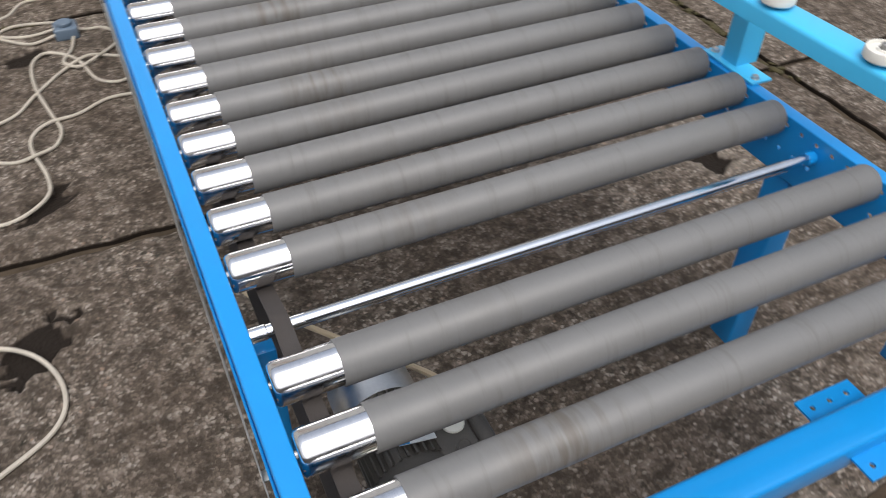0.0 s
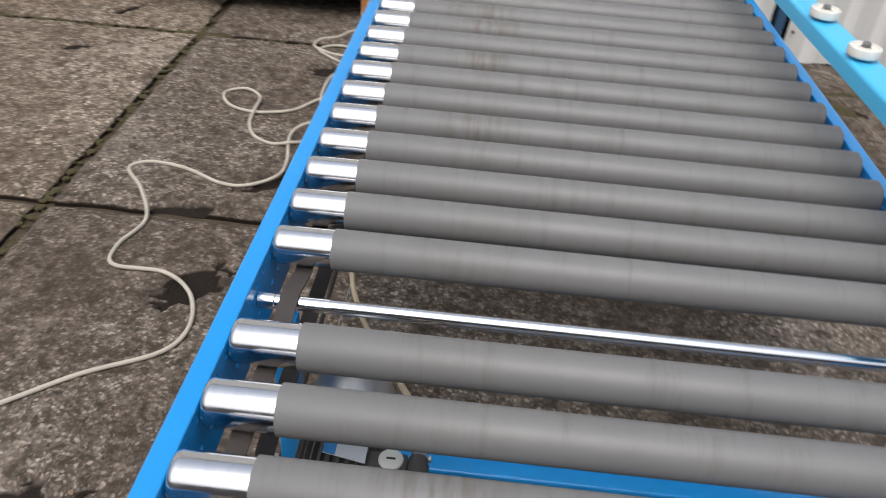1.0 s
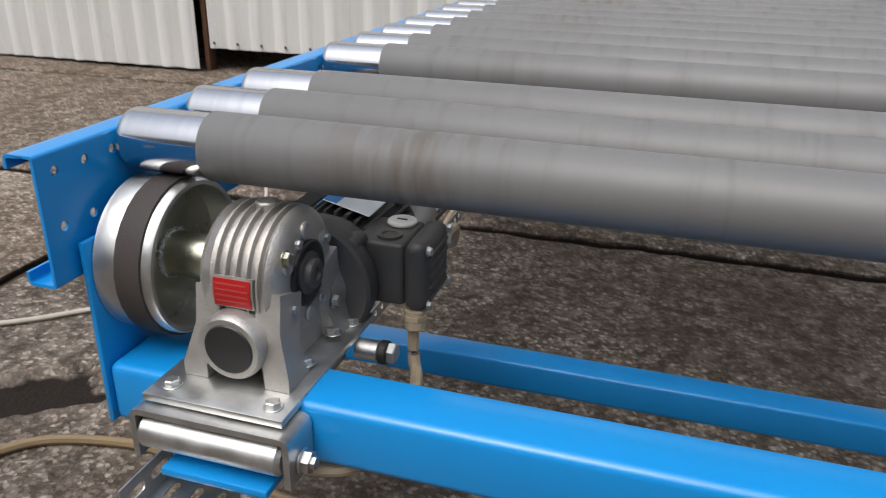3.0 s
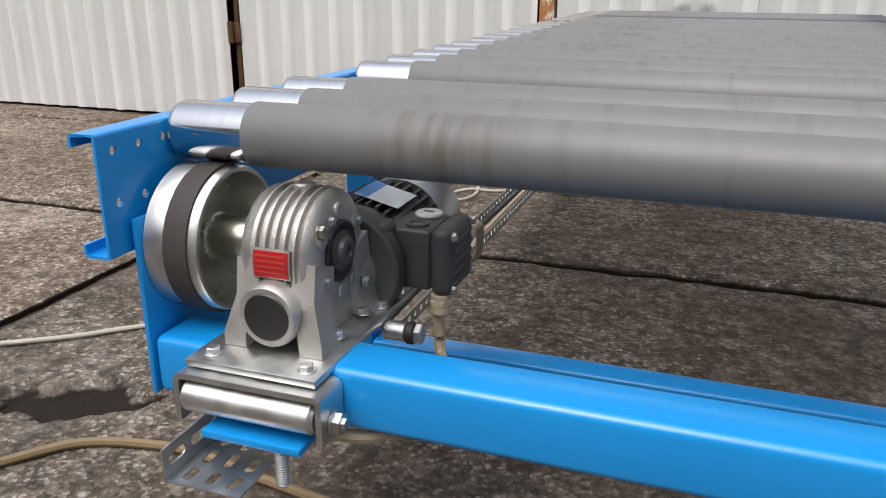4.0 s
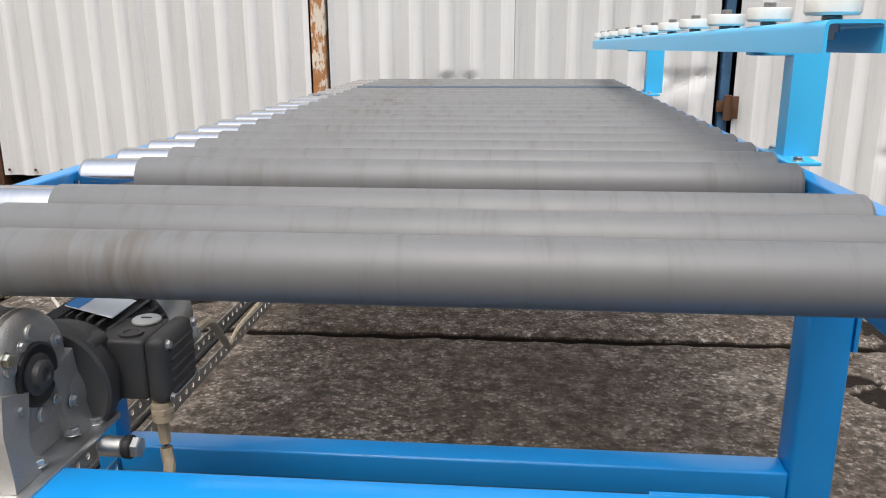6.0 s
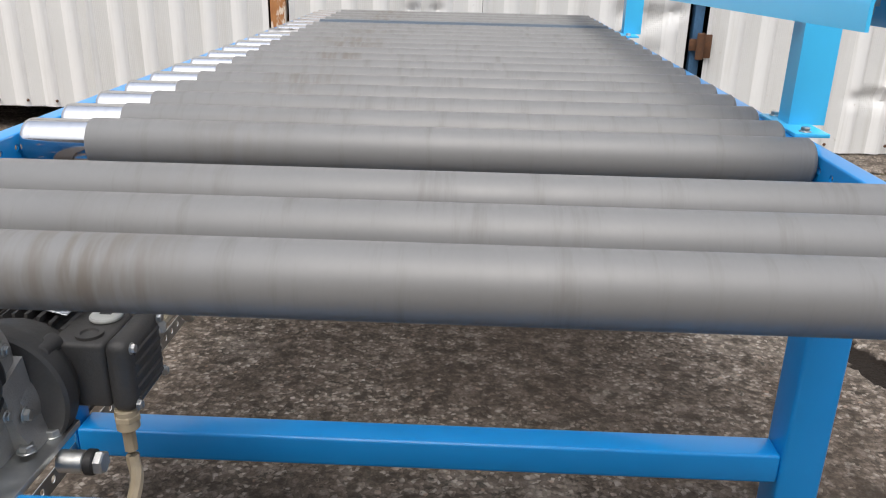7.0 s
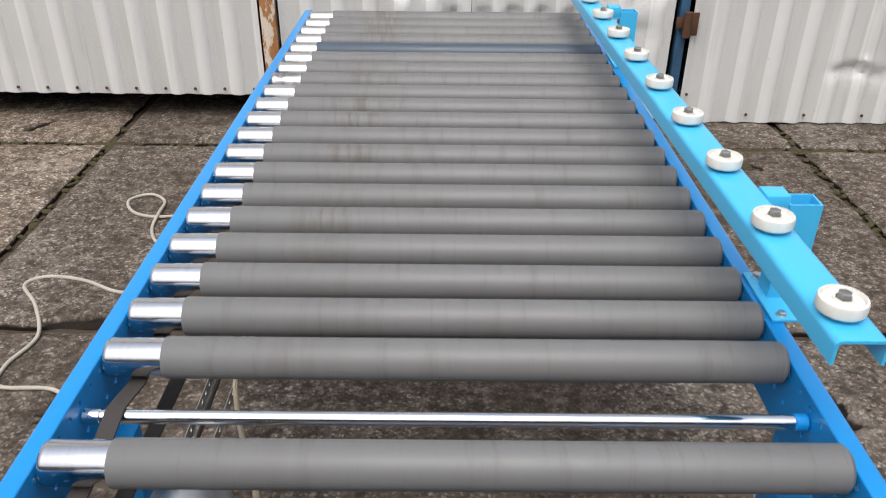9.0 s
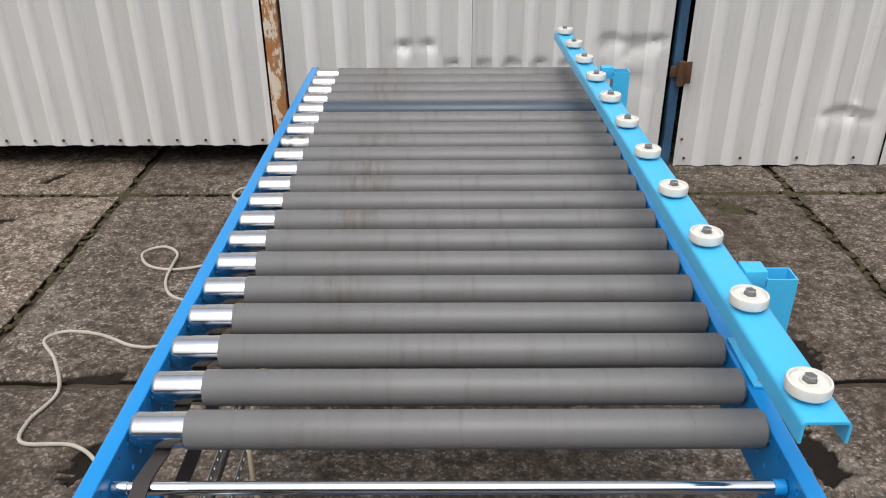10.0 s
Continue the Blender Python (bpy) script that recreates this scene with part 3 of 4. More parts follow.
# unseen lid added over that box to keep daylight out
roof = part("ceiling", box(-9.2, 7.2, 2.92, 5.9, 3.02, 3.12, 0.01), INTERIOR_SHADE)
tagged(roof, "unseen flat shed roof, near-black, added to shut light out", "roof", kind="structure")


# ---- the roller conveyor ----
conveyor = thing("roller_conveyor", (0.53, 1.25, 0.0), "blue steel roller conveyor with grey sleeved rollers, standing on the slabs", "conveyor", down=BED)
WL, WR = 0.009, 1.042            # inner faces of the two side webs
Y0, Y1 = -0.122, 2.600
TOP, LOW = 0.726, 0.606


def side_rail(x, out, name_label):
    """A bent channel that opens outwards, with two rows of holes through its web."""
    t = 0.003
    holes = []
    k = 0
    while Y0 + 0.022 + k * PITCH / 3 < Y1 - 0.02:
        y = Y0 + 0.022 + k * PITCH / 3
        holes.append((y - Y0, AXIS - 0.004 - LOW, 0.0048))
        holes.append((y - Y0, AXIS - 0.054 - LOW, 0.0048))
        k += 1
    web = punched(Y1 - Y0, TOP - 0.004 - (LOW + 0.004), [(u, v - 0.004, r) for u, v, r in holes], t, 8)
    # plate (u along y, v up, w outwards)
    placed(web, Matrix(((0, 0, out, x), (1, 0, 0, Y0), (0, 1, 0, LOW + 0.004), (0, 0, 0, 1))))
    o = out
    lip = strip([(x + o * 0.0015, TOP - 0.0045), (x + o * 0.0015, TOP - 0.0015), (x + o * 0.029, TOP - 0.0015), (x + o * 0.029, TOP - 0.013)], t)
    foot = strip([(x + o * 0.0015, LOW + 0.0045), (x + o * 0.0015, LOW + 0.0015), (x + o * 0.029, LOW + 0.0015), (x + o * 0.029, LOW + 0.013)], t)
    rail = part("side_rail", web, BLUE, conveyor, name_label)
    part("top_flange", swept(lip, "y", Y0, Y1), BLUE, rail)
    part("bottom_flange", swept(foot, "y", Y0, Y1), BLUE, rail)
    return rail


rail_l = side_rail(WL, -1, "")
rail_r = side_rail(WR, 1, "")

R_TUBE, R_SLEEVE = 0.0300, 0.0322
ROLLERS = []
tube_mesh = sleeve_mesh = None
for k in range(24):
    if k == 3:
        continue
    y = k * PITCH
    if tube_mesh is None:
        first = part("roller", lathe([(0.0, 0.022), (0.0005, 0.0255), (0.003, 0.0285), (0.008, R_TUBE), (1.018, R_TUBE), (1.023, 0.028), (1.025, 0.024)], (0.012, y, AXIS), "x", 40), STEEL, conveyor, "bright steel tube with a grey sleeve", (0.012, y, AXIS))
        sl = part("sleeve", lathe([(0.0890, R_TUBE - 0.001), (0.0890, R_SLEEVE - 0.0006), (0.0900, R_SLEEVE), (1.0215, R_SLEEVE), (1.0265, R_SLEEVE - 0.004), (1.027, 0.024)], (0.012, y, AXIS), "x", 40), SLEEVE, first, "grey plastic sleeve", (0.012, y, AXIS))
        tube_mesh, sleeve_mesh = first.data, sl.data
        ROLLERS.append(first)
        continue
    r = new("roller", tube_mesh)
    r.parent, r.location = conveyor, Vector((0.012, y, AXIS)) - ORIGIN[conveyor]
    r["label"] = "bright steel tube with a grey sleeve"
    me = sleeve_mesh
    if k == 16:
        r.data = tube_mesh.copy()
        r.data.materials[0] = SCUFFED
        r["label"] = "dented steel tube with scuffed end and grey sleeve"
    if k == 19:
        me = sleeve_mesh.copy()
        me.materials[0] = DARK_SLEEVE
    s = new("sleeve", me)
    s.parent = r
    s["label"] = "slate-coloured plastic sleeve" if k == 19 else "grey plastic sleeve"
    ROLLERS.append(r)
axle_mesh = None
for side in (0, 1):
    for k in range(24):
        if k == 3:
            continue
        at = (WL - 0.0095, k * PITCH, AXIS) if side == 0 else (WR + 0.0095, k * PITCH, AXIS)
        if axle_mesh is None:
            ob = part("axle_end", fuse(rod(at, "x", -0.004, 0.016, 0.0055, 10)), ZINC, conveyor, origin=at)
            axle_mesh = ob.data
        else:
            ob = new("axle_end", axle_mesh)
            ob.parent, ob.location = conveyor, Vector(at) - ORIGIN[conveyor]

YR = 0.334
tie = part("tie_rod", rod((0, YR, 0.686), "x", WL + 0.002, WR - 0.002, 0.0105, 24), CHROME, conveyor, "chromed round cross rod")
part("rod_sleeve", rod((0, YR, 0.686), "x", WL + 0.001, 0.036, 0.0118, 24), CHROME, tie, "bright steel socket")
part("rod_sleeve", rod((0, YR, 0.686), "x", 1.022, WR - 0.001, 0.0125, 24), BLUE, tie, "blue painted socket")

# drive belt: up from the pulley, under all rollers and back
PX, PY, PZ, PR = 0.056, -0.013, 0.6035, 0.0758
BX0, BX1 = 0.044, 0.070


def belt():
    top = AXIS - R_TUBE - 0.0022
    outline = []
    far = 23.4 * PITCH
    for k in range(17):
        a = radians(80 + 190 * k / 16)
        outline.append((PY + math.cos(a) * (PR + 0.0017), PZ + math.sin(a) * (PR + 0.0017)))
    low = [(0.20, 0.565), (far, 0.565)]
    end = [(far + math.cos(radians(-90 + 180 * k / 10)) * 0.057, 0.622 + math.sin(radians(-90 + 180 * k / 10)) * 0.057) for k in range(11)]
    line = outline + low + end + [(0.412, top), (0.366, top + 0.012), (YR, 0.6988), (0.303, top + 0.012), (0.245, top), (0.05, top)]
    line = [Vector(p) for p in line]
    bm = bmesh.new()
    ins, outs = [], []
    c = len(line)
    for i, p in enumerate(line):
        d = (line[(i + 1) % c] - line[i - 1]).normalized()
        nrm = Vector((d.y, -d.x)) * 0.0016
        ins.append(p + nrm)
        outs.append(p - nrm)
    vs = [[bm.verts.new((x, q.x, q.y)) for q in loop] for loop in (ins, outs) for x in (BX0, BX1)]
    order = (vs[0], vs[1], vs[3], vs[2])
    for a, b in zip(order, order[1:] + order[:1]):
        for i in range(c):
            bm.faces.new((a[i], a[(i + 1) % c], b[(i + 1) % c], b[i]))
    return bm


part("drive_belt", belt(), BELT, conveyor, "dark grey flat drive belt")
for i in range(5):
    yp = 0.490 + i * 0.4376
    pr = part("pressure_roller", rod((0, yp, 0.655), "x", 0.036, 0.076, 0.016, 20), BLACK, conveyor, "small dark pressure roller")
    part("axle_bolt", hexbolt(0.030, yp, 0.655, "x", 0.010, -1), ZINC, pr)
end_pulley = part("end_pulley", rod((0, 23.4 * PITCH, 0.622), "x", 0.03, 0.082, 0.055, 32), ZINC, conveyor, "plain steel end pulley")

# beams and legs
front = part("front_beam", box(0.019, 1.037, -0.092, -0.026, 0.453, 0.516, 0.009, 4), BLUE, conveyor, "broad blue front beam")


def tab(x0, x1, y0, y1, z, holes):
    plate = punched(x1 - x0, y1 - y0, holes, 0.004, 12)
    return part("bolt_tab", placed(plate, Matrix.Translation((x0, y0, z))), BLUE, front)


tab(0.785, 0.900, -0.026, 0.022, 0.481, [(0.02, 0.028, 0.005), (0.056, 0.028, 0.005), (0.092, 0.028, 0.005)])
tab(0.790, 0.900, -0.135, -0.092, 0.481, [(0.02, 0.020, 0.005), (0.090, 0.020, 0.005)])
rear_bar = part("cross_bar", box(0.050, 1.048, 0.366, 0.414, 0.264, 0.310, 0.005, 3), BLUE, conveyor)
part("cross_bar", box(0.050, 1.048, 2.40, 2.448, 0.264, 0.310, 0.005, 3), BLUE, conveyor)


def leg(x0, x1, y0):
    l = part("leg", box(x0, x1, y0, y0 + 0.062, BED - 0.004, 0.6055, 0.006, 3), BLUE, conveyor)
    return l


for yl in (0.362, 2.395):
    if yl > 1:
        leg(0.0135, 0.050, yl)
    leg(1.048, 1.108, yl)
part("bar_hanger", box(0.0135, 0.0495, 0.368, 0.412, 0.262, 0.604, 0.004, 2), BLUE, conveyor)
drop = part("drop_plate", box(0.0125, 0.0185, -0.094, 0.062, 0.451, 0.640, 0.002), BLUE, conveyor, "blue bolted drop plate")
part("drop_plate", box(1.0375, 1.0415, -0.108, 0.060, 0.440, 0.640, 0.0015), BLUE, conveyor, "blue bolted drop plate")
part("gusset", swept([(0.36, 0.606), (0.50, 0.606), (0.424, 0.50), (0.36, 0.50)], "x", 1.1085, 1.114), BLUE, conveyor)
for y, z in ((-0.02, 0.655), (0.03, 0.640), (0.18, 0.655), (0.26, 0.655)):
    part("rail_bolt", hexbolt(WL - 0.0035, y, z, "x", 0.009, -1), ZINC, rail_l)


# ---- gear motor with its pulley ----
gm = thing("gear_motor", (0.155, -0.013, 0.519), "cast aluminium worm gearbox with dark grey electric motor", "gear motor", down=BED)
GX0, GX1, WZ, CZ = 0.116, 0.194, 0.556, 0.5575


def gearbox():
    c = (0, PY, PZ)
    bm = lathe([(GX0, 0.030), (GX0, 0.054), (GX0 + 0.004, 0.059), (GX0 + 0.008, 0.0615), (GX0 + 0.012, 0.0575), (GX1 - 0.014, 0.0575), (GX1 - 0.010, 0.0625), (GX1 - 0.006, 0.0605), (GX1 - 0.001, 0.052), (GX1, 0.030)], c, "x", 48)
    for i in range(5):
        x = GX0 + 0.018 + i * 0.0105
        lathe([(x, 0.056), (x + 0.0006, 0.0635), (x + 0.0024, 0.0635), (x + 0.003, 0.056)], c, "x", 40, bm)
    # bosses round the output face
    for k in range(6):
        a = radians(30 + 60 * k)
        rod((GX1 - 0.006, PY + 0.042 * math.cos(a), PZ + 0.042 * math.sin(a)), "x", -0.006, 0.009, 0.0085, 14, bm=bm)
    # legs splayed down to the base
    for x0, x1 in ((GX0 - 0.002, GX0 + 0.022), (GX1 - 0.020, GX1 + 0.004)):
        for s in (-1, 1):
            outline = [(PY + s * 0.020, 0.594), (PY + s * 0.058, 0.607), (PY + s * 0.064, 0.571), (PY + s * 0.074, 0.533), (PY + s * 0.074, 0.5195), (PY + s * 0.034, 0.5195), (PY + s * 0.030, 0.546)]
            was = len(bm.verts)
            swept(outline, "x", x0, x1, bm)
            bm.verts.ensure_lookup_table()
            for q in bm.verts[was:]:
                if q.co.z < 0.541:
                    q.co.x += -0.011 if x0 < 0.15 else 0.011
    swept([(PY - 0.030, 0.571), (PY + 0.060, 0.571), (PY + 0.062, 0.5195), (PY - 0.026, 0.5195)], "x", GX0 + 0.006, GX1 - 0.004, bm)
    # worm bearing collar at the front, motor flange at the back
    lathe([(-0.040, 0.0325), (-0.078, 0.0320), (-0.084, 0.0312), (-0.0865, 0.0290), (-0.0865, 0.0240)], (0.155, -0.006, CZ), "y", 40, bm)
    lathe([(0.030, 0.040), (0.048, 0.044), (0.052, 0.044)], (0.160, 0, WZ), "y", 44, bm)
    return bm


housing = part("gear_housing", gearbox(), CAST, gm, "grainy cast aluminium gear housing")
part("worm_cover", rod((0.155, -0.006, CZ), "y", -0.0878, -0.060, 0.0243, 36), SEAL, gm, "round black rubber cover")
part("shaft_seal", lathe([(0.0, 0.0315), (0.0042, 0.0315), (0.0048, 0.0290), (0.0024, 0.0230), (0.0020, 0.018)], (GX1 - 0.001, PY, PZ), "x", 36), SEAL, gm)
part("output_shaft", lathe([(0.0, 0.0205), (0.006, 0.0205), (0.0068, 0.0150), (0.012, 0.0140), (0.013, 0.0125), (0.013, 0.0070), (0.010, 0.006)], (GX1 - 0.002, PY, PZ), "x", 32), MOTOR, gm, "dark steel hollow shaft end")
part("oil_plug", hexbolt(GX1 + 0.002, PY - 0.043, PZ + 0.032, "x", 0.0075), YELLOW_ZINC, gm, "brass oil plug")
for k in range(4):
    a = radians(30 + 90 * k)
    part("face_screw", hexbolt(GX1 + 0.003, PY + 0.042 * math.cos(a), PZ + 0.042 * math.sin(a), "x", 0.0050), ZINC, gm)
part("top_plug", rod((GX0 + 0.040, PY + 0.004, PZ + 0.061), "z", -0.006, 0.0045, 0.0110, 20), CAST, gm)


def curved_patch(x0, x1, a0, a1, r, thick, bm=None):
    """A plate wrapped round the gear housing between two angles (degrees, 180 is the front)."""
    bm = bm or bmesh.new()
    n = 8
    ring = []
    for rr in (r, r + thick):
        for x in (x0, x1):
            ring.append([bm.verts.new((x, PY + rr * math.cos(radians(a0 + (a1 - a0) * k / n)), PZ + rr * math.sin(radians(a0 + (a1 - a0) * k / n)))) for k in range(n + 1)])
    a, b, c, d = ring
    for p, q in ((a, b), (b, d), (d, c), (c, a)):
        for k in range(n):
            bm.faces.new((p[k], p[k + 1], q[k + 1], q[k]))
    bm.faces.new((a[0], b[0], d[0], c[0]))
    bm.faces.new((a[n], b[n], d[n], c[n]))
    return bm


plate = part("name_plate", curved_patch(0.136, 0.172, 167, 190, 0.0640, 0.001), RED, gm, "red maker's plate with unreadable print")
for row in range(4):
    part("print_bar", curved_patch(0.138, 0.138 + random.uniform(0.015, 0.032), 170.5 + row * 4.8, 171.9 + row * 4.8, 0.0649, 0.0004), LETTER, plate)
part("plate_backing", curved_patch(0.134, 0.174, 165, 192, 0.0600, 0.0038), CAST, gm)

# pulley, which turns with the shaft
pulley = part("pulley", lathe([(-0.036, 0.060), (-0.036, 0.0765), (-0.033, PR), (0.020, PR), (0.023, PR - 0.002), (0.023, PR - 0.006), (-0.008, PR - 0.007), (-0.010, 0.030), (-0.034, 0.030)], (PX, PY, PZ), "x", 56), ZINC, gm, "zinc-plated drive pulley", (PX, PY, PZ))
part("pulley_disc", lathe([(-0.011, 0.074), (-0.007, 0.0735), (-0.006, 0.024)], (PX, PY, PZ), "x", 40), YELLOW_ZINC, pulley, "yellow-passivated disc", (PX, PY, PZ))
hub = part("hub", lathe([(-0.012, 0.0225), (0.052, 0.0225), (0.055, 0.0205), (0.064, 0.014)], (PX, PY, PZ), "x", 32), YELLOW_ZINC, pulley, "welded steel hub", (PX, PY, PZ))
weld = bmesh.new()
for k in range(46):
    a = radians(k * 8 + random.uniform(-2, 2))
    got = bmesh.ops.create_icosphere(weld, subdivisions=1, radius=random.uniform(0.0022, 0.0038))["verts"]
    bmesh.ops.translate(weld, verts=got, vec=(PX - 0.0055 + random.uniform(0, 0.0018), PY + 0.0235 * math.cos(a), PZ + 0.0235 * math.sin(a)))
part("weld_bead", weld, CHROME, pulley, "shiny weld bead", (PX, PY, PZ))
part("grub_screw", lathe([(0.0, 0.0034), (0.0008, 0.0034)], (PX + 0.036, PY - 0.0222, PZ), "y", 12), SEAL, pulley, origin=(PX, PY, PZ))
part("grub_screw_rim", lathe([(-0.0004, 0.0034), (-0.0009, 0.0044), (0.0, 0.005)], (PX + 0.036, PY - 0.0222, PZ), "y", 14, cap=False), YELLOW_ZINC, pulley, origin=(PX, PY, PZ))


def motor_body():
    """A stator with fins all round, closed by a round flange shield at the gear side."""
    outline = []
    fins = 30
    for k in range(fins):
        a = 2 * math.pi * k / fins
        for d, r in ((-0.5, 0.0505), (-0.16, 0.0505), (-0.13, 0.0605), (0.13, 0.0605), (0.16, 0.0505)):
            q = a + d * 2 * math.pi / fins
            outline.append((0.160 + r * math.cos(q), WZ + r * math.sin(q)))
    bm = swept(outline, "y", 0.112, 0.232)
    lathe([(0.050, 0.046), (0.052, 0.0660), (0.055, 0.0690), (0.068, 0.0695), (0.074, 0.0690), (0.078, 0.066), (0.100, 0.0615), (0.114, 0.055), (0.116, 0.040)], (0.160, 0, WZ), "y", 44, bm)
    return bm


part("motor_body", motor_body(), MOTOR, gm, "dark grey finned motor body")
for k in range(4):
    a = radians(45 + 90 * k)
    part("flange_boss", rod((0.160 + 0.062 * math.cos(a), 0.060, WZ + 0.062 * math.sin(a)), "y", 0, 0.030, 0.0095, 14), MOTOR, gm)
part("fan_cowl", lathe([(0.222, 0.0625), (0.230, 0.0635), (0.290, 0.0625), (0.306, 0.054), (0.310, 0.030)], (0.160, 0, WZ), "y", 44), ZINC, gm, "pale galvanised fan cowl")
part("motor_label", placed(box(-0.030, 0.026, 0.125, 0.185, 0.0612, 0.0626, 0.0004, 1), Matrix.Translation((0.160, 0, WZ)) @ Matrix.Rotation(radians(14), 4, "Y")), LABEL, gm, "silver rating label with a blue edge")
part("motor_label_edge", placed(box(-0.030, -0.014, 0.125, 0.185, 0.0627, 0.0632, 0.0002, 1), Matrix.Translation((0.160, 0, WZ)) @ Matrix.Rotation(radians(14), 4, "Y")), LABEL_BLUE, gm)

term = part("terminal_box", fuse(box(0.198, 0.254, 0.084, 0.158, 0.5300, 0.6000, 0.005, 3), box(0.254, 0.280, 0.079, 0.162, 0.5260, 0.6040, 0.011, 4)), MOTOR, gm, "dark grey terminal box")
for q in range(5):
    part("lid_rib", box(0.2785, 0.2820, 0.090, 0.152, 0.5370 + 0.012 * q, 0.5420 + 0.012 * q, 0.0015, 1), MOTOR, term)
for y in (0.087, 0.155):
    for z in (0.5340, 0.5960):
        part("box_screw", hexbolt(0.2795, y, z, "x", 0.0055), ZINC, term)
part("box_cap", rod((0.232, 0.142, 0.6000), "z", 0, 0.005, 0.0165, 24), WHITE_CAP, term, "round white plastic cap")
part("cap_slot", box(0.226, 0.238, 0.1405, 0.1435, 0.6052, 0.6058, 0), SEAL, term)
part("blind_plug", lathe([(0, 0.0135), (0.003, 0.0135), (0.003, 0.009), (0.001, 0.008)], (0.232, 0.104, 0.6000), "z", 22), MOTOR, term)
part("cable_gland", fuse(rod((0.264, 0.092, 0.5270), "z", -0.024, 0.0, 0.0115, 18), rod((0.264, 0.092, 0.5270), "z", -0.014, -0.006, 0.0135, 6)), HOSE, term, "beige cable gland")
part("side_gland", fuse(rod((0.266, 0.161, 0.5710), "y", 0.0, 0.026, 0.0095, 18), rod((0.266, 0.161, 0.5710), "y", 0.008, 0.018, 0.012, 6)), ZINC, term, "metal cable gland")
for k in range(2):
    for x, z in ((0.200, 0.545 + 0.030 * k),):
        part("flange_bolt", hexbolt(x, 0.060 - 0.03 * k, z - 0.02, "x", 0.007), ZINC, gm)

# mounting plate, tension clamp
base = part("mounting_plate", box(0.084, 0.222, -0.126, 0.080, 0.5115, 0.5190, 0.0012), ZINC, gm, "galvanised mounting plate")
for x, y in ((0.103, -0.107), (0.205, -0.109), (0.103, 0.055), (0.209, 0.052), (0.202, -0.042), (0.202, 0.020)):
    part("plate_bolt", hexbolt(x, y, 0.519 if abs(y) > 0.045 else 0.523, "z", 0.0082), ZINC, base)
clamp = part("clamp", swept(strip([(0.080, 0.459), (0.080, 0.5065), (0.230, 0.5065), (0.230, 0.459)], 0.006), "y", -0.138, -0.094), ZINC, gm, "bent steel clamp")
part("clamp_tube", rod((0, -0.1285, 0.484), "x", 0.085, 0.225, 0.0160, 28, 0.004), ZINC, clamp, "short galvanised tube")
part("clamp_nut", fuse(rod((0.233, -0.116, 0.475), "x", 0, 0.003, 0.012, 20), lathe([(0.003, 0.0105), (0.010, 0.0105), (0.010, 0.006), (0.014, 0.006)], (0.233, -0.116, 0.475), "x", 6)), ZINC, clamp)
part("clamp_bar", box(0.108, 0.213, -0.145, -0.104, 0.4495, 0.4575, 0.0015), BLUE, clamp, "blue flat bar")
part("clamp_bolt", fuse(rod((0.181, -0.124, 0.4495), "z", -0.050, 0.0, 0.0065, 16), rod((0.181, -0.124, 0.4495), "z", -0.010, -0.001, 0.011, 6)), ZINC, clamp)
for k in range(14):
    part("bolt_thread", lathe([(0.0, 0.0066), (0.0010, 0.0072), (0.0020, 0.0066)], (0.181, -0.124, 0.4015 + k * 0.0027), "z", 14), ZINC, clamp)
pin = part("tension_bolt", fuse(rod((0, 0.041, 0.498), "x", 0.218, 0.244, 0.011, 20), rod((0, 0.041, 0.498), "x", 0.253, 0.262, 0.0115, 6)), ZINC, gm, "steel tension bolt")
part("rubber_ring", rod((0, 0.041, 0.498), "x", 0.244, 0.2535, 0.0125, 20), BLACK, pin, "black rubber ring")


# ---- side guide with nylon wheels ----
guide = thing("side_guide", (1.09, 0.60, TOP), "light blue guide channel with cream nylon wheels, bolted above the conveyor", "guide rail", down=BED)
GZ, GLEN0, GLEN1 = 0.929, 0.198, 2.500
gx0, gx1 = 0.962, 1.025
channel = strip([(gx0 + 0.002, GZ - 0.034), (gx0 + 0.002, GZ - 0.002), (gx1 - 0.002, GZ - 0.002), (gx1 - 0.002, GZ - 0.034)], 0.004)


def fall(y):
    """The channel falls and closes in slightly towards its far end."""
    return Vector((-0.009 * (y - 0.26), 0, -0.0165 * (y - 0.26)))


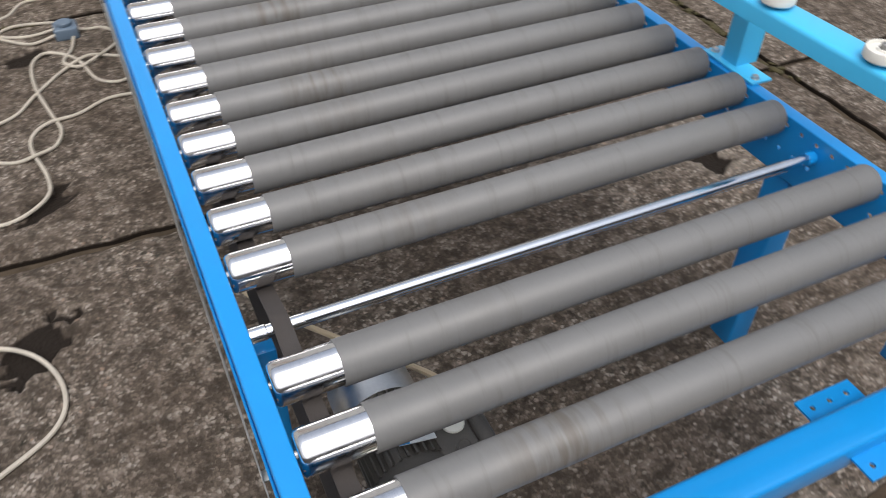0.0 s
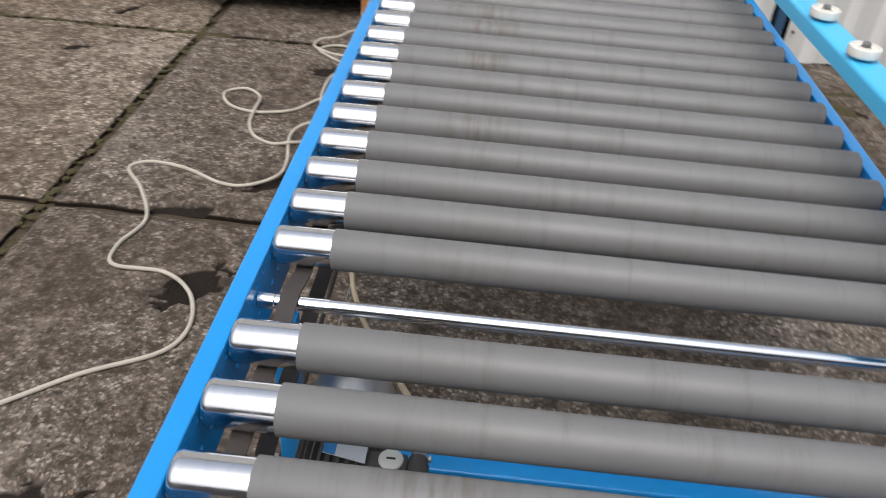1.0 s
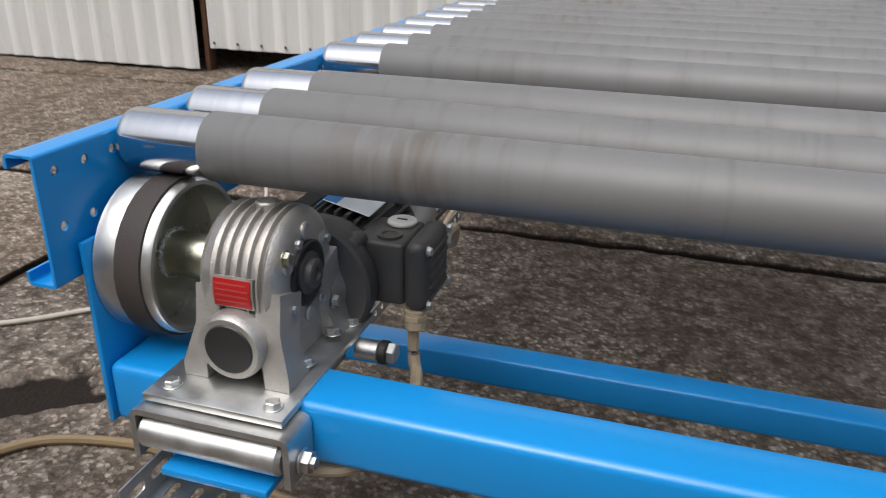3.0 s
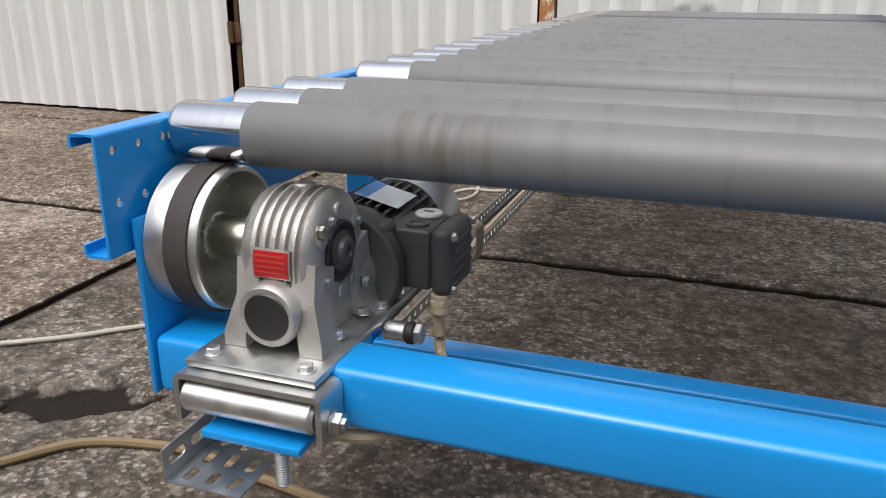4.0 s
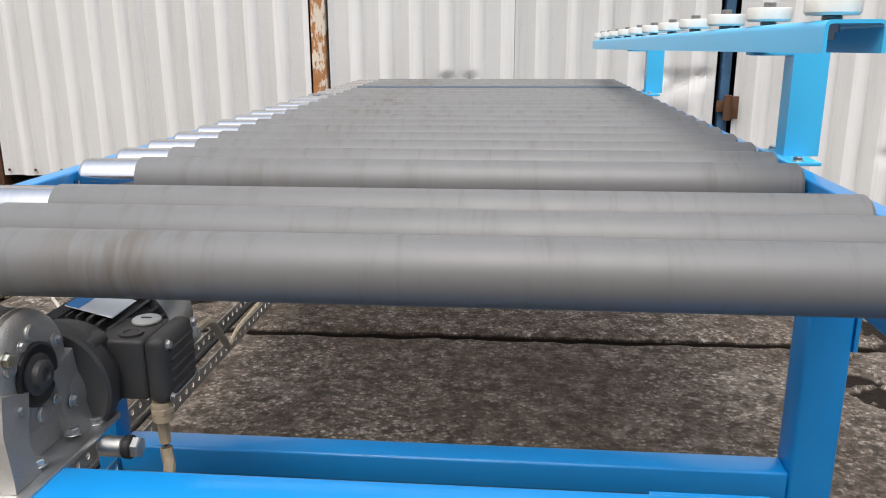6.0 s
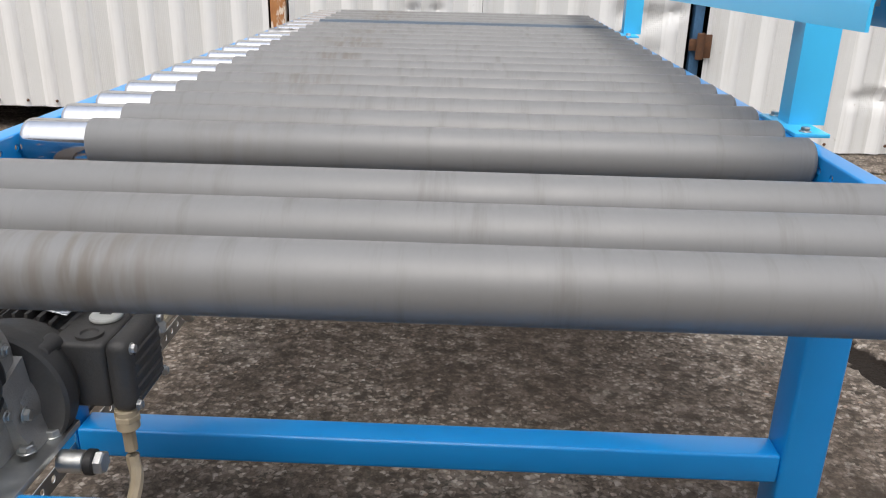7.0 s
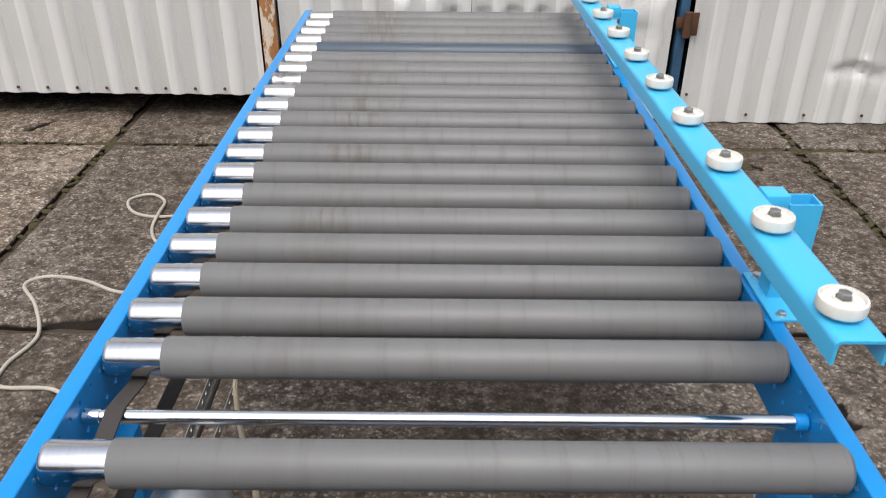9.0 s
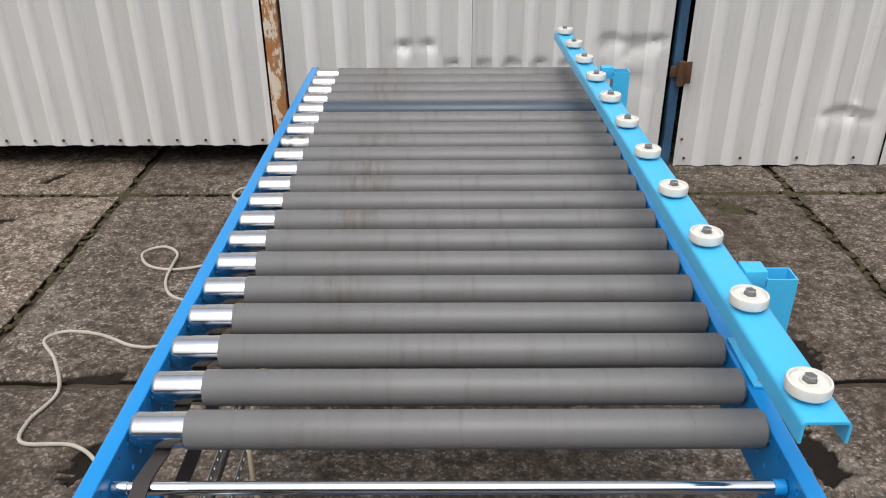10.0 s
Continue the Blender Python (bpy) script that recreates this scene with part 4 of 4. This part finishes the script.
chan = swept(channel, "y", GLEN0, GLEN1)
for q in chan.verts:
    q.co += fall(q.co.y)
part("guide_channel", chan, CYAN, guide)
wheel_mesh = {}
for k in range(11):
    y = 0.254 + k * 0.2172
    at = tuple(Vector((0.989, y, GZ)) + fall(y))
    w = None
    spec = (("guide_wheel", CREAM, lathe([(0.006, 0.010), (0.006, 0.0265), (0.009, 0.0292), (0.020, 0.0296), (0.0235, 0.0284), (0.0240, 0.0254), (0.0195, 0.0240), (0.0200, 0.0130), (0.0230, 0.0120), (0.0230, 0.0080)], at, "z", 36)),
            ("wheel_bolt", ZINC, fuse(lathe([(0.0215, 0.0105), (0.0232, 0.0105), (0.0232, 0.0085), (0.0300, 0.0085), (0.0310, 0.0070)], at, "z", 6), rod(at, "z", 0.0, 0.006, 0.0105, 16))))
    if not wheel_mesh:
        w = part("guide_wheel", spec[0][2], CREAM, guide, "cream nylon wheel", at)
        b = part("wheel_bolt", spec[1][2], DULL_ZINC, w, "", at)
        n = part("wheel_nut", fuse(lathe([(-0.004, 0.0100), (-0.012, 0.0100), (-0.012, 0.006), (-0.020, 0.0055)], at, "z", 6)), ZINC, w, "", at)
        wheel_mesh = {"w": w.data, "b": b.data, "n": n.data}
    else:
        spec[0][2].free()
        spec[1][2].free()
        w = new("guide_wheel", wheel_mesh["w"])
        w.parent, w.location = guide, Vector(at) - ORIGIN[guide]
        w["label"] = "cream nylon wheel"
        for name, key in (("wheel_bolt", "b"), ("wheel_nut", "n")):
            o = new(name, wheel_mesh[key])
            o.parent = w


def guide_post(y):
    t, x0, x1, y0, y1 = 0.003, 1.064, 1.116, y + 0.002, y + 0.044
    dz = fall(y).z
    z0, z1 = TOP + 0.006, 0.911 + dz
    bm = bmesh.new()
    loops = []
    for e, z in ((0, z0), (0, z1), (t, z1), (t, z0)):
        loops.append([bm.verts.new(q) for q in ((x0 + e, y0 + e, z), (x1 - e, y0 + e, z), (x1 - e, y1 - e, z), (x0 + e, y1 - e, z))])
    for a, b in zip(loops, loops[1:] + loops[:1]):
        for k in range(4):
            bm.faces.new((a[k], a[(k + 1) % 4], b[(k + 1) % 4], b[k]))
    p = part("guide_post", bm, CYAN, guide)
    part("foot_flange", box(1.050, 1.099, y - 0.062, y + 0.085, TOP + 0.0005, TOP + 0.0062, 0.0012), CYAN, p)
    for yy in (y - 0.048, y + 0.070):
        part("flange_bolt", hexbolt(1.069, yy, TOP + 0.0062, "z", 0.008), ZINC, p)
    part("rail_bracket", box(1.004, 1.066, y + 0.004, y + 0.042, GZ - 0.040 + dz, GZ - 0.0345 + dz, 0.001), CYAN, p)
    part("rail_bracket", box(1.0255, 1.0635, y + 0.004, y + 0.042, GZ - 0.034 + dz, GZ - 0.004 + dz, 0.001), CYAN, p)


guide_post(0.584)
guide_post(1.94)


# ---- cable tray and cables ----
def tray(y0, y1, x0, x1, z, side):
    """A perforated strip with upright edges."""
    holes = []
    v = 0.02
    while v < y1 - y0 - 0.015:
        for u in (0.30, 0.70):
            holes.append((u * (x1 - x0), v, 0.0058))
        v += 0.030
    bm = placed(punched(x1 - x0, y1 - y0, holes, 0.0014, 8), Matrix.Translation((x0, y0, z)))
    for x, s in ((x0, -1), (x1, 1)):
        hs = []
        v = 0.02
        while v < y1 - y0 - 0.015:
            hs.append((v, side * 0.55, 0.0058))
            v += 0.030
        wall = punched(y1 - y0, side, hs, 0.0014, 8)
        placed(wall, Matrix(((0, 0, s, x), (1, 0, 0, y0), (0, 1, 0, z), (0, 0, 0, 1))))
        fuse(bm, wall)
    return bm


cable_tray = thing("cable_tray", (0.01, 1.0, 0.25), "galvanised perforated cable tray slung under the conveyor", "cable tray", down=BED)
part("tray_channel", tray(0.10, 2.45, -0.016, 0.044, 0.258, 0.028), ZINC, cable_tray)
for y in (0.395, 2.425):
    part("tray_hanger", box(-0.016, 0.049, y - 0.012, y + 0.012, 0.2505, 0.2578, 0.001), ZINC, cable_tray)
tray_end = thing("cable_tray", (0.09, -0.18, 0.41), "short galvanised perforated tray end under the clamp", "cable tray", down=BED)


def slotted(width, depth, slots, thick):
    """A plate in (u, v) with oblong slots, each (u, v, half length, radius) along v."""
    bm = bmesh.new()
    outer = [bm.verts.new((u, v, 0)) for u, v in ((0, 0), (width, 0), (width, depth), (0, depth))]
    edges = [bm.edges.new((outer[k], outer[(k + 1) % 4])) for k in range(4)]
    for u, v, half, rad in slots:
        ring = []
        for k in range(16):
            a = 2 * math.pi * (k + 0.5) / 16
            ring.append(bm.verts.new((u + rad * math.cos(a), v + rad * math.sin(a) + (half if math.sin(a) > 0 else -half), 0)))
        edges += [bm.edges.new((ring[k], ring[(k + 1) % 16])) for k in range(16)]
    faces = [f for f in bmesh.ops.triangle_fill(bm, use_beauty=True, use_dissolve=False, edges=edges)["geom"] if isinstance(f, bmesh.types.BMFace)]
    up = bmesh.ops.extrude_face_region(bm, geom=faces)["geom"]
    bmesh.ops.translate(bm, verts=[q for q in up if isinstance(q, bmesh.types.BMVert)], vec=(0, 0, thick))
    return bm


TX0, TX1, TY0, TY1, TZ = 0.084, 0.164, -0.172, -0.060, 0.4120
floor_plate = slotted(TX1 - TX0, TY1 - TY0, [(u, v, 0.006, 0.0048) for u in (0.016, 0.040, 0.064) for v in (0.018, 0.048, 0.078)], 0.0015)
part("tray_floor", placed(floor_plate, Matrix.Translation((TX0, TY0, TZ))), ZINC, tray_end)
side_plate = slotted(0.034, TY1 - TY0, [(0.018, v, 0.007, 0.0055) for v in (0.020, 0.054, 0.088)], 0.0015)
part("tray_side", placed(side_plate, Matrix(((0, 0, -1, TX0), (0, 1, 0, TY0), (1, 0, 0, TZ), (0, 0, 0, 1)))), ZINC, tray_end)


def cable(name, pts, r, material, label, cat="cable", down=0.0):
    o = part(name, tube_path([(x, y, z - down) for x, y, z in pts], r), material)
    return tagged(o, label, cat)


cable("tray_cable", [(0.266, 0.186, 0.571), (0.258, 0.26, 0.555), (0.20, 0.45, 0.45), (0.09, 0.75, 0.32), (0.03, 1.0, 0.275), (0.020, 1.4, 0.268), (0.024, 2.3, 0.268)], 0.0058, HOSE, "pale beige cable lying in the cable tray", down=BED)
cable("tray_cable", [(0.002, 0.15, 0.2655), (0.006, 0.5, 0.2655), (-0.002, 1.0, 0.2655), (0.004, 1.6, 0.2655), (0.0, 2.3, 0.2655)], 0.0050, BLACK, "thin black cable lying in the cable tray", down=BED)
cable("motor_cable", [(0.259, 0.100, 0.506), (0.260, 0.100, 0.46), (0.268, 0.085, 0.445), (0.276, 0.04, 0.438), (0.274, -0.03, 0.438), (0.254, -0.074, 0.440), (0.215, -0.085, 0.440), (0.165, -0.088, 0.434), (0.135, -0.095, 0.426), (0.118, -0.105, 0.424)], 0.0068, HOSE, "beige motor cable hanging from the terminal box", down=BED)
cable("mains_cable", [(0.34, 0.10, 0.008), (0.17, 0.15, 0.008), (0.0, 0.178, 0.008), (-0.075, 0.19, 0.008), (-0.17, 0.208, 0.008), (-0.258, 0.209, 0.008), (-0.378, 0.176, 0.008), (-0.448, 0.104, 0.008), (-0.56, -0.04, 0.008), (-0.80, -0.25, 0.008)], 0.008, BROWN_CABLE, "brown rubber mains cable on the concrete")
cable("white_cord", [(-1.088, 0.245, 0.006), (-0.748, 0.456, 0.006), (-0.625, 0.558, 0.006), (-0.511, 0.656, 0.006), (-0.368, 0.747, 0.006), (-0.336, 0.845, 0.006), (-0.378, 0.964, 0.004), (-0.469, 1.033, 0.006), (-0.608, 1.043, 0.006), (-0.631, 1.130, 0.006), (-0.605, 1.258, 0.006), (-0.683, 1.415, 0.004), (-0.761, 1.517, 0.006), (-0.712, 1.568, 0.006),
                     (-0.593, 1.549, 0.006), (-0.471, 1.487, 0.006), (-0.390, 1.494, 0), (-0.310, 1.558, 0.004), (-0.300, 1.650, 0.006), (-0.331, 1.811, 0.006), (-0.317, 1.894, 0.006), (-0.265, 1.930, 0.012), (-0.185, 1.954, 0.006), (-0.086, 2.011, 0.006), (0.022, 2.009, 0.006), (0.139, 2.017, 0.006), (0.167, 2.101, 0.006), (0.094, 2.185, 0.006),
                     (0.027, 2.167, 0.006), (0.001, 2.121, 0.006), (-0.050, 2.108, 0.006), (-0.105, 2.155, 0.006), (-0.142, 2.288, 0.01), (-0.191, 2.370, 0.006), (-0.252, 2.397, 0.006), (-0.293, 2.325, 0.006), (-0.291, 2.156, 0.012), (-0.261, 1.988, 0.006), (-0.241, 1.883, 0.006), (-0.264, 1.802, 0.006), (-0.318, 1.762, 0.014), (-0.380, 1.758, 0.006), (-0.450, 1.802, 0.006), (-0.491, 1.895, 0.006),
                     (-0.496, 1.988, 0.014), (-0.510, 2.099, 0.006), (-0.579, 2.155, 0.006), (-0.643, 2.104, 0.006), (-0.596, 2.010, 0.006), (-0.496, 1.974, 0.006), (-0.371, 2.013, 0.006), (-0.298, 2.120, 0.006), (-0.207, 2.243, 0.006), (-0.115, 2.305, 0.016), (-0.039, 2.295, 0.006), (0.027, 2.257, 0.006), (0.121, 2.251, 0.006)],
      0.0056, CORD, "long grey-white cord lying in loops on the concrete", "cord")
cable("white_cord", [(-0.136, 2.522, 0.02), (-0.090, 2.529, 0.006), (-0.039, 2.523, 0.006), (0.001, 2.461, 0.006), (-0.009, 2.383, 0.006), (-0.079, 2.289, 0.016), (-0.146, 2.244, 0.014), (-0.191, 2.295, 0.014), (-0.158, 2.386, 0.008), (-0.141, 2.456, 0.02)], 0.0056, CORD, "short grey-white cord looped beside the socket box", "cord")
cable("white_cord", [(-0.182, 2.546, 0.02), (-0.275, 2.551, 0.006), (-0.351, 2.569, 0.006), (-0.421, 2.625, 0.006), (-0.412, 2.710, 0.004), (-0.344, 2.753, 0.006), (-0.286, 2.847, 0.006), (-0.174, 2.855, 0.006), (0.016, 2.872, 0.006), (0.223, 2.855, 0.006)], 0.0056, CORD, "grey-white cord running from the socket box along the shed", "cord")
cable("white_cord", [(-0.182, 2.503, 0.02), (-0.278, 2.487, 0.006), (-0.352, 2.537, 0.008), (-0.393, 2.597, 0.006), (-0.329, 2.653, 0.006), (-0.191, 2.626, 0.006), (-0.145, 2.551, 0.02)], 0.0056, CORD, "small grey-white cord loop at the socket box", "cord")
socket_box = thing("socket_box", (-0.159, 2.513, 0.0), "grey-blue plastic socket box lying on the concrete", "socket box")
part("box_body", box(-0.199, -0.119, 2.473, 2.553, 0.0, 0.045, 0.008, 3), BOX_BLUE, socket_box)
part("box_lid", rod((-0.159, 2.513, 0.045), "z", 0, 0.012, 0.028, 24), BOX_BLUE, socket_box)


# ---- what turns ----
def motions():
    step = 1 / 15
    count = int(round(10.0 / step))
    for k, r in enumerate(ROLLERS):
        p = r.location.copy()
        start = (k * 77) % 360
        walk(r, [(i * step, pose(p.x, p.y, p.z, start - 64 * i)) for i in range(count + 1)])
    p = pulley.location.copy()
    walk(pulley, [(i * step, pose(p.x, p.y, p.z, 180 + 24 * i)) for i in range(count + 1)])


motions()
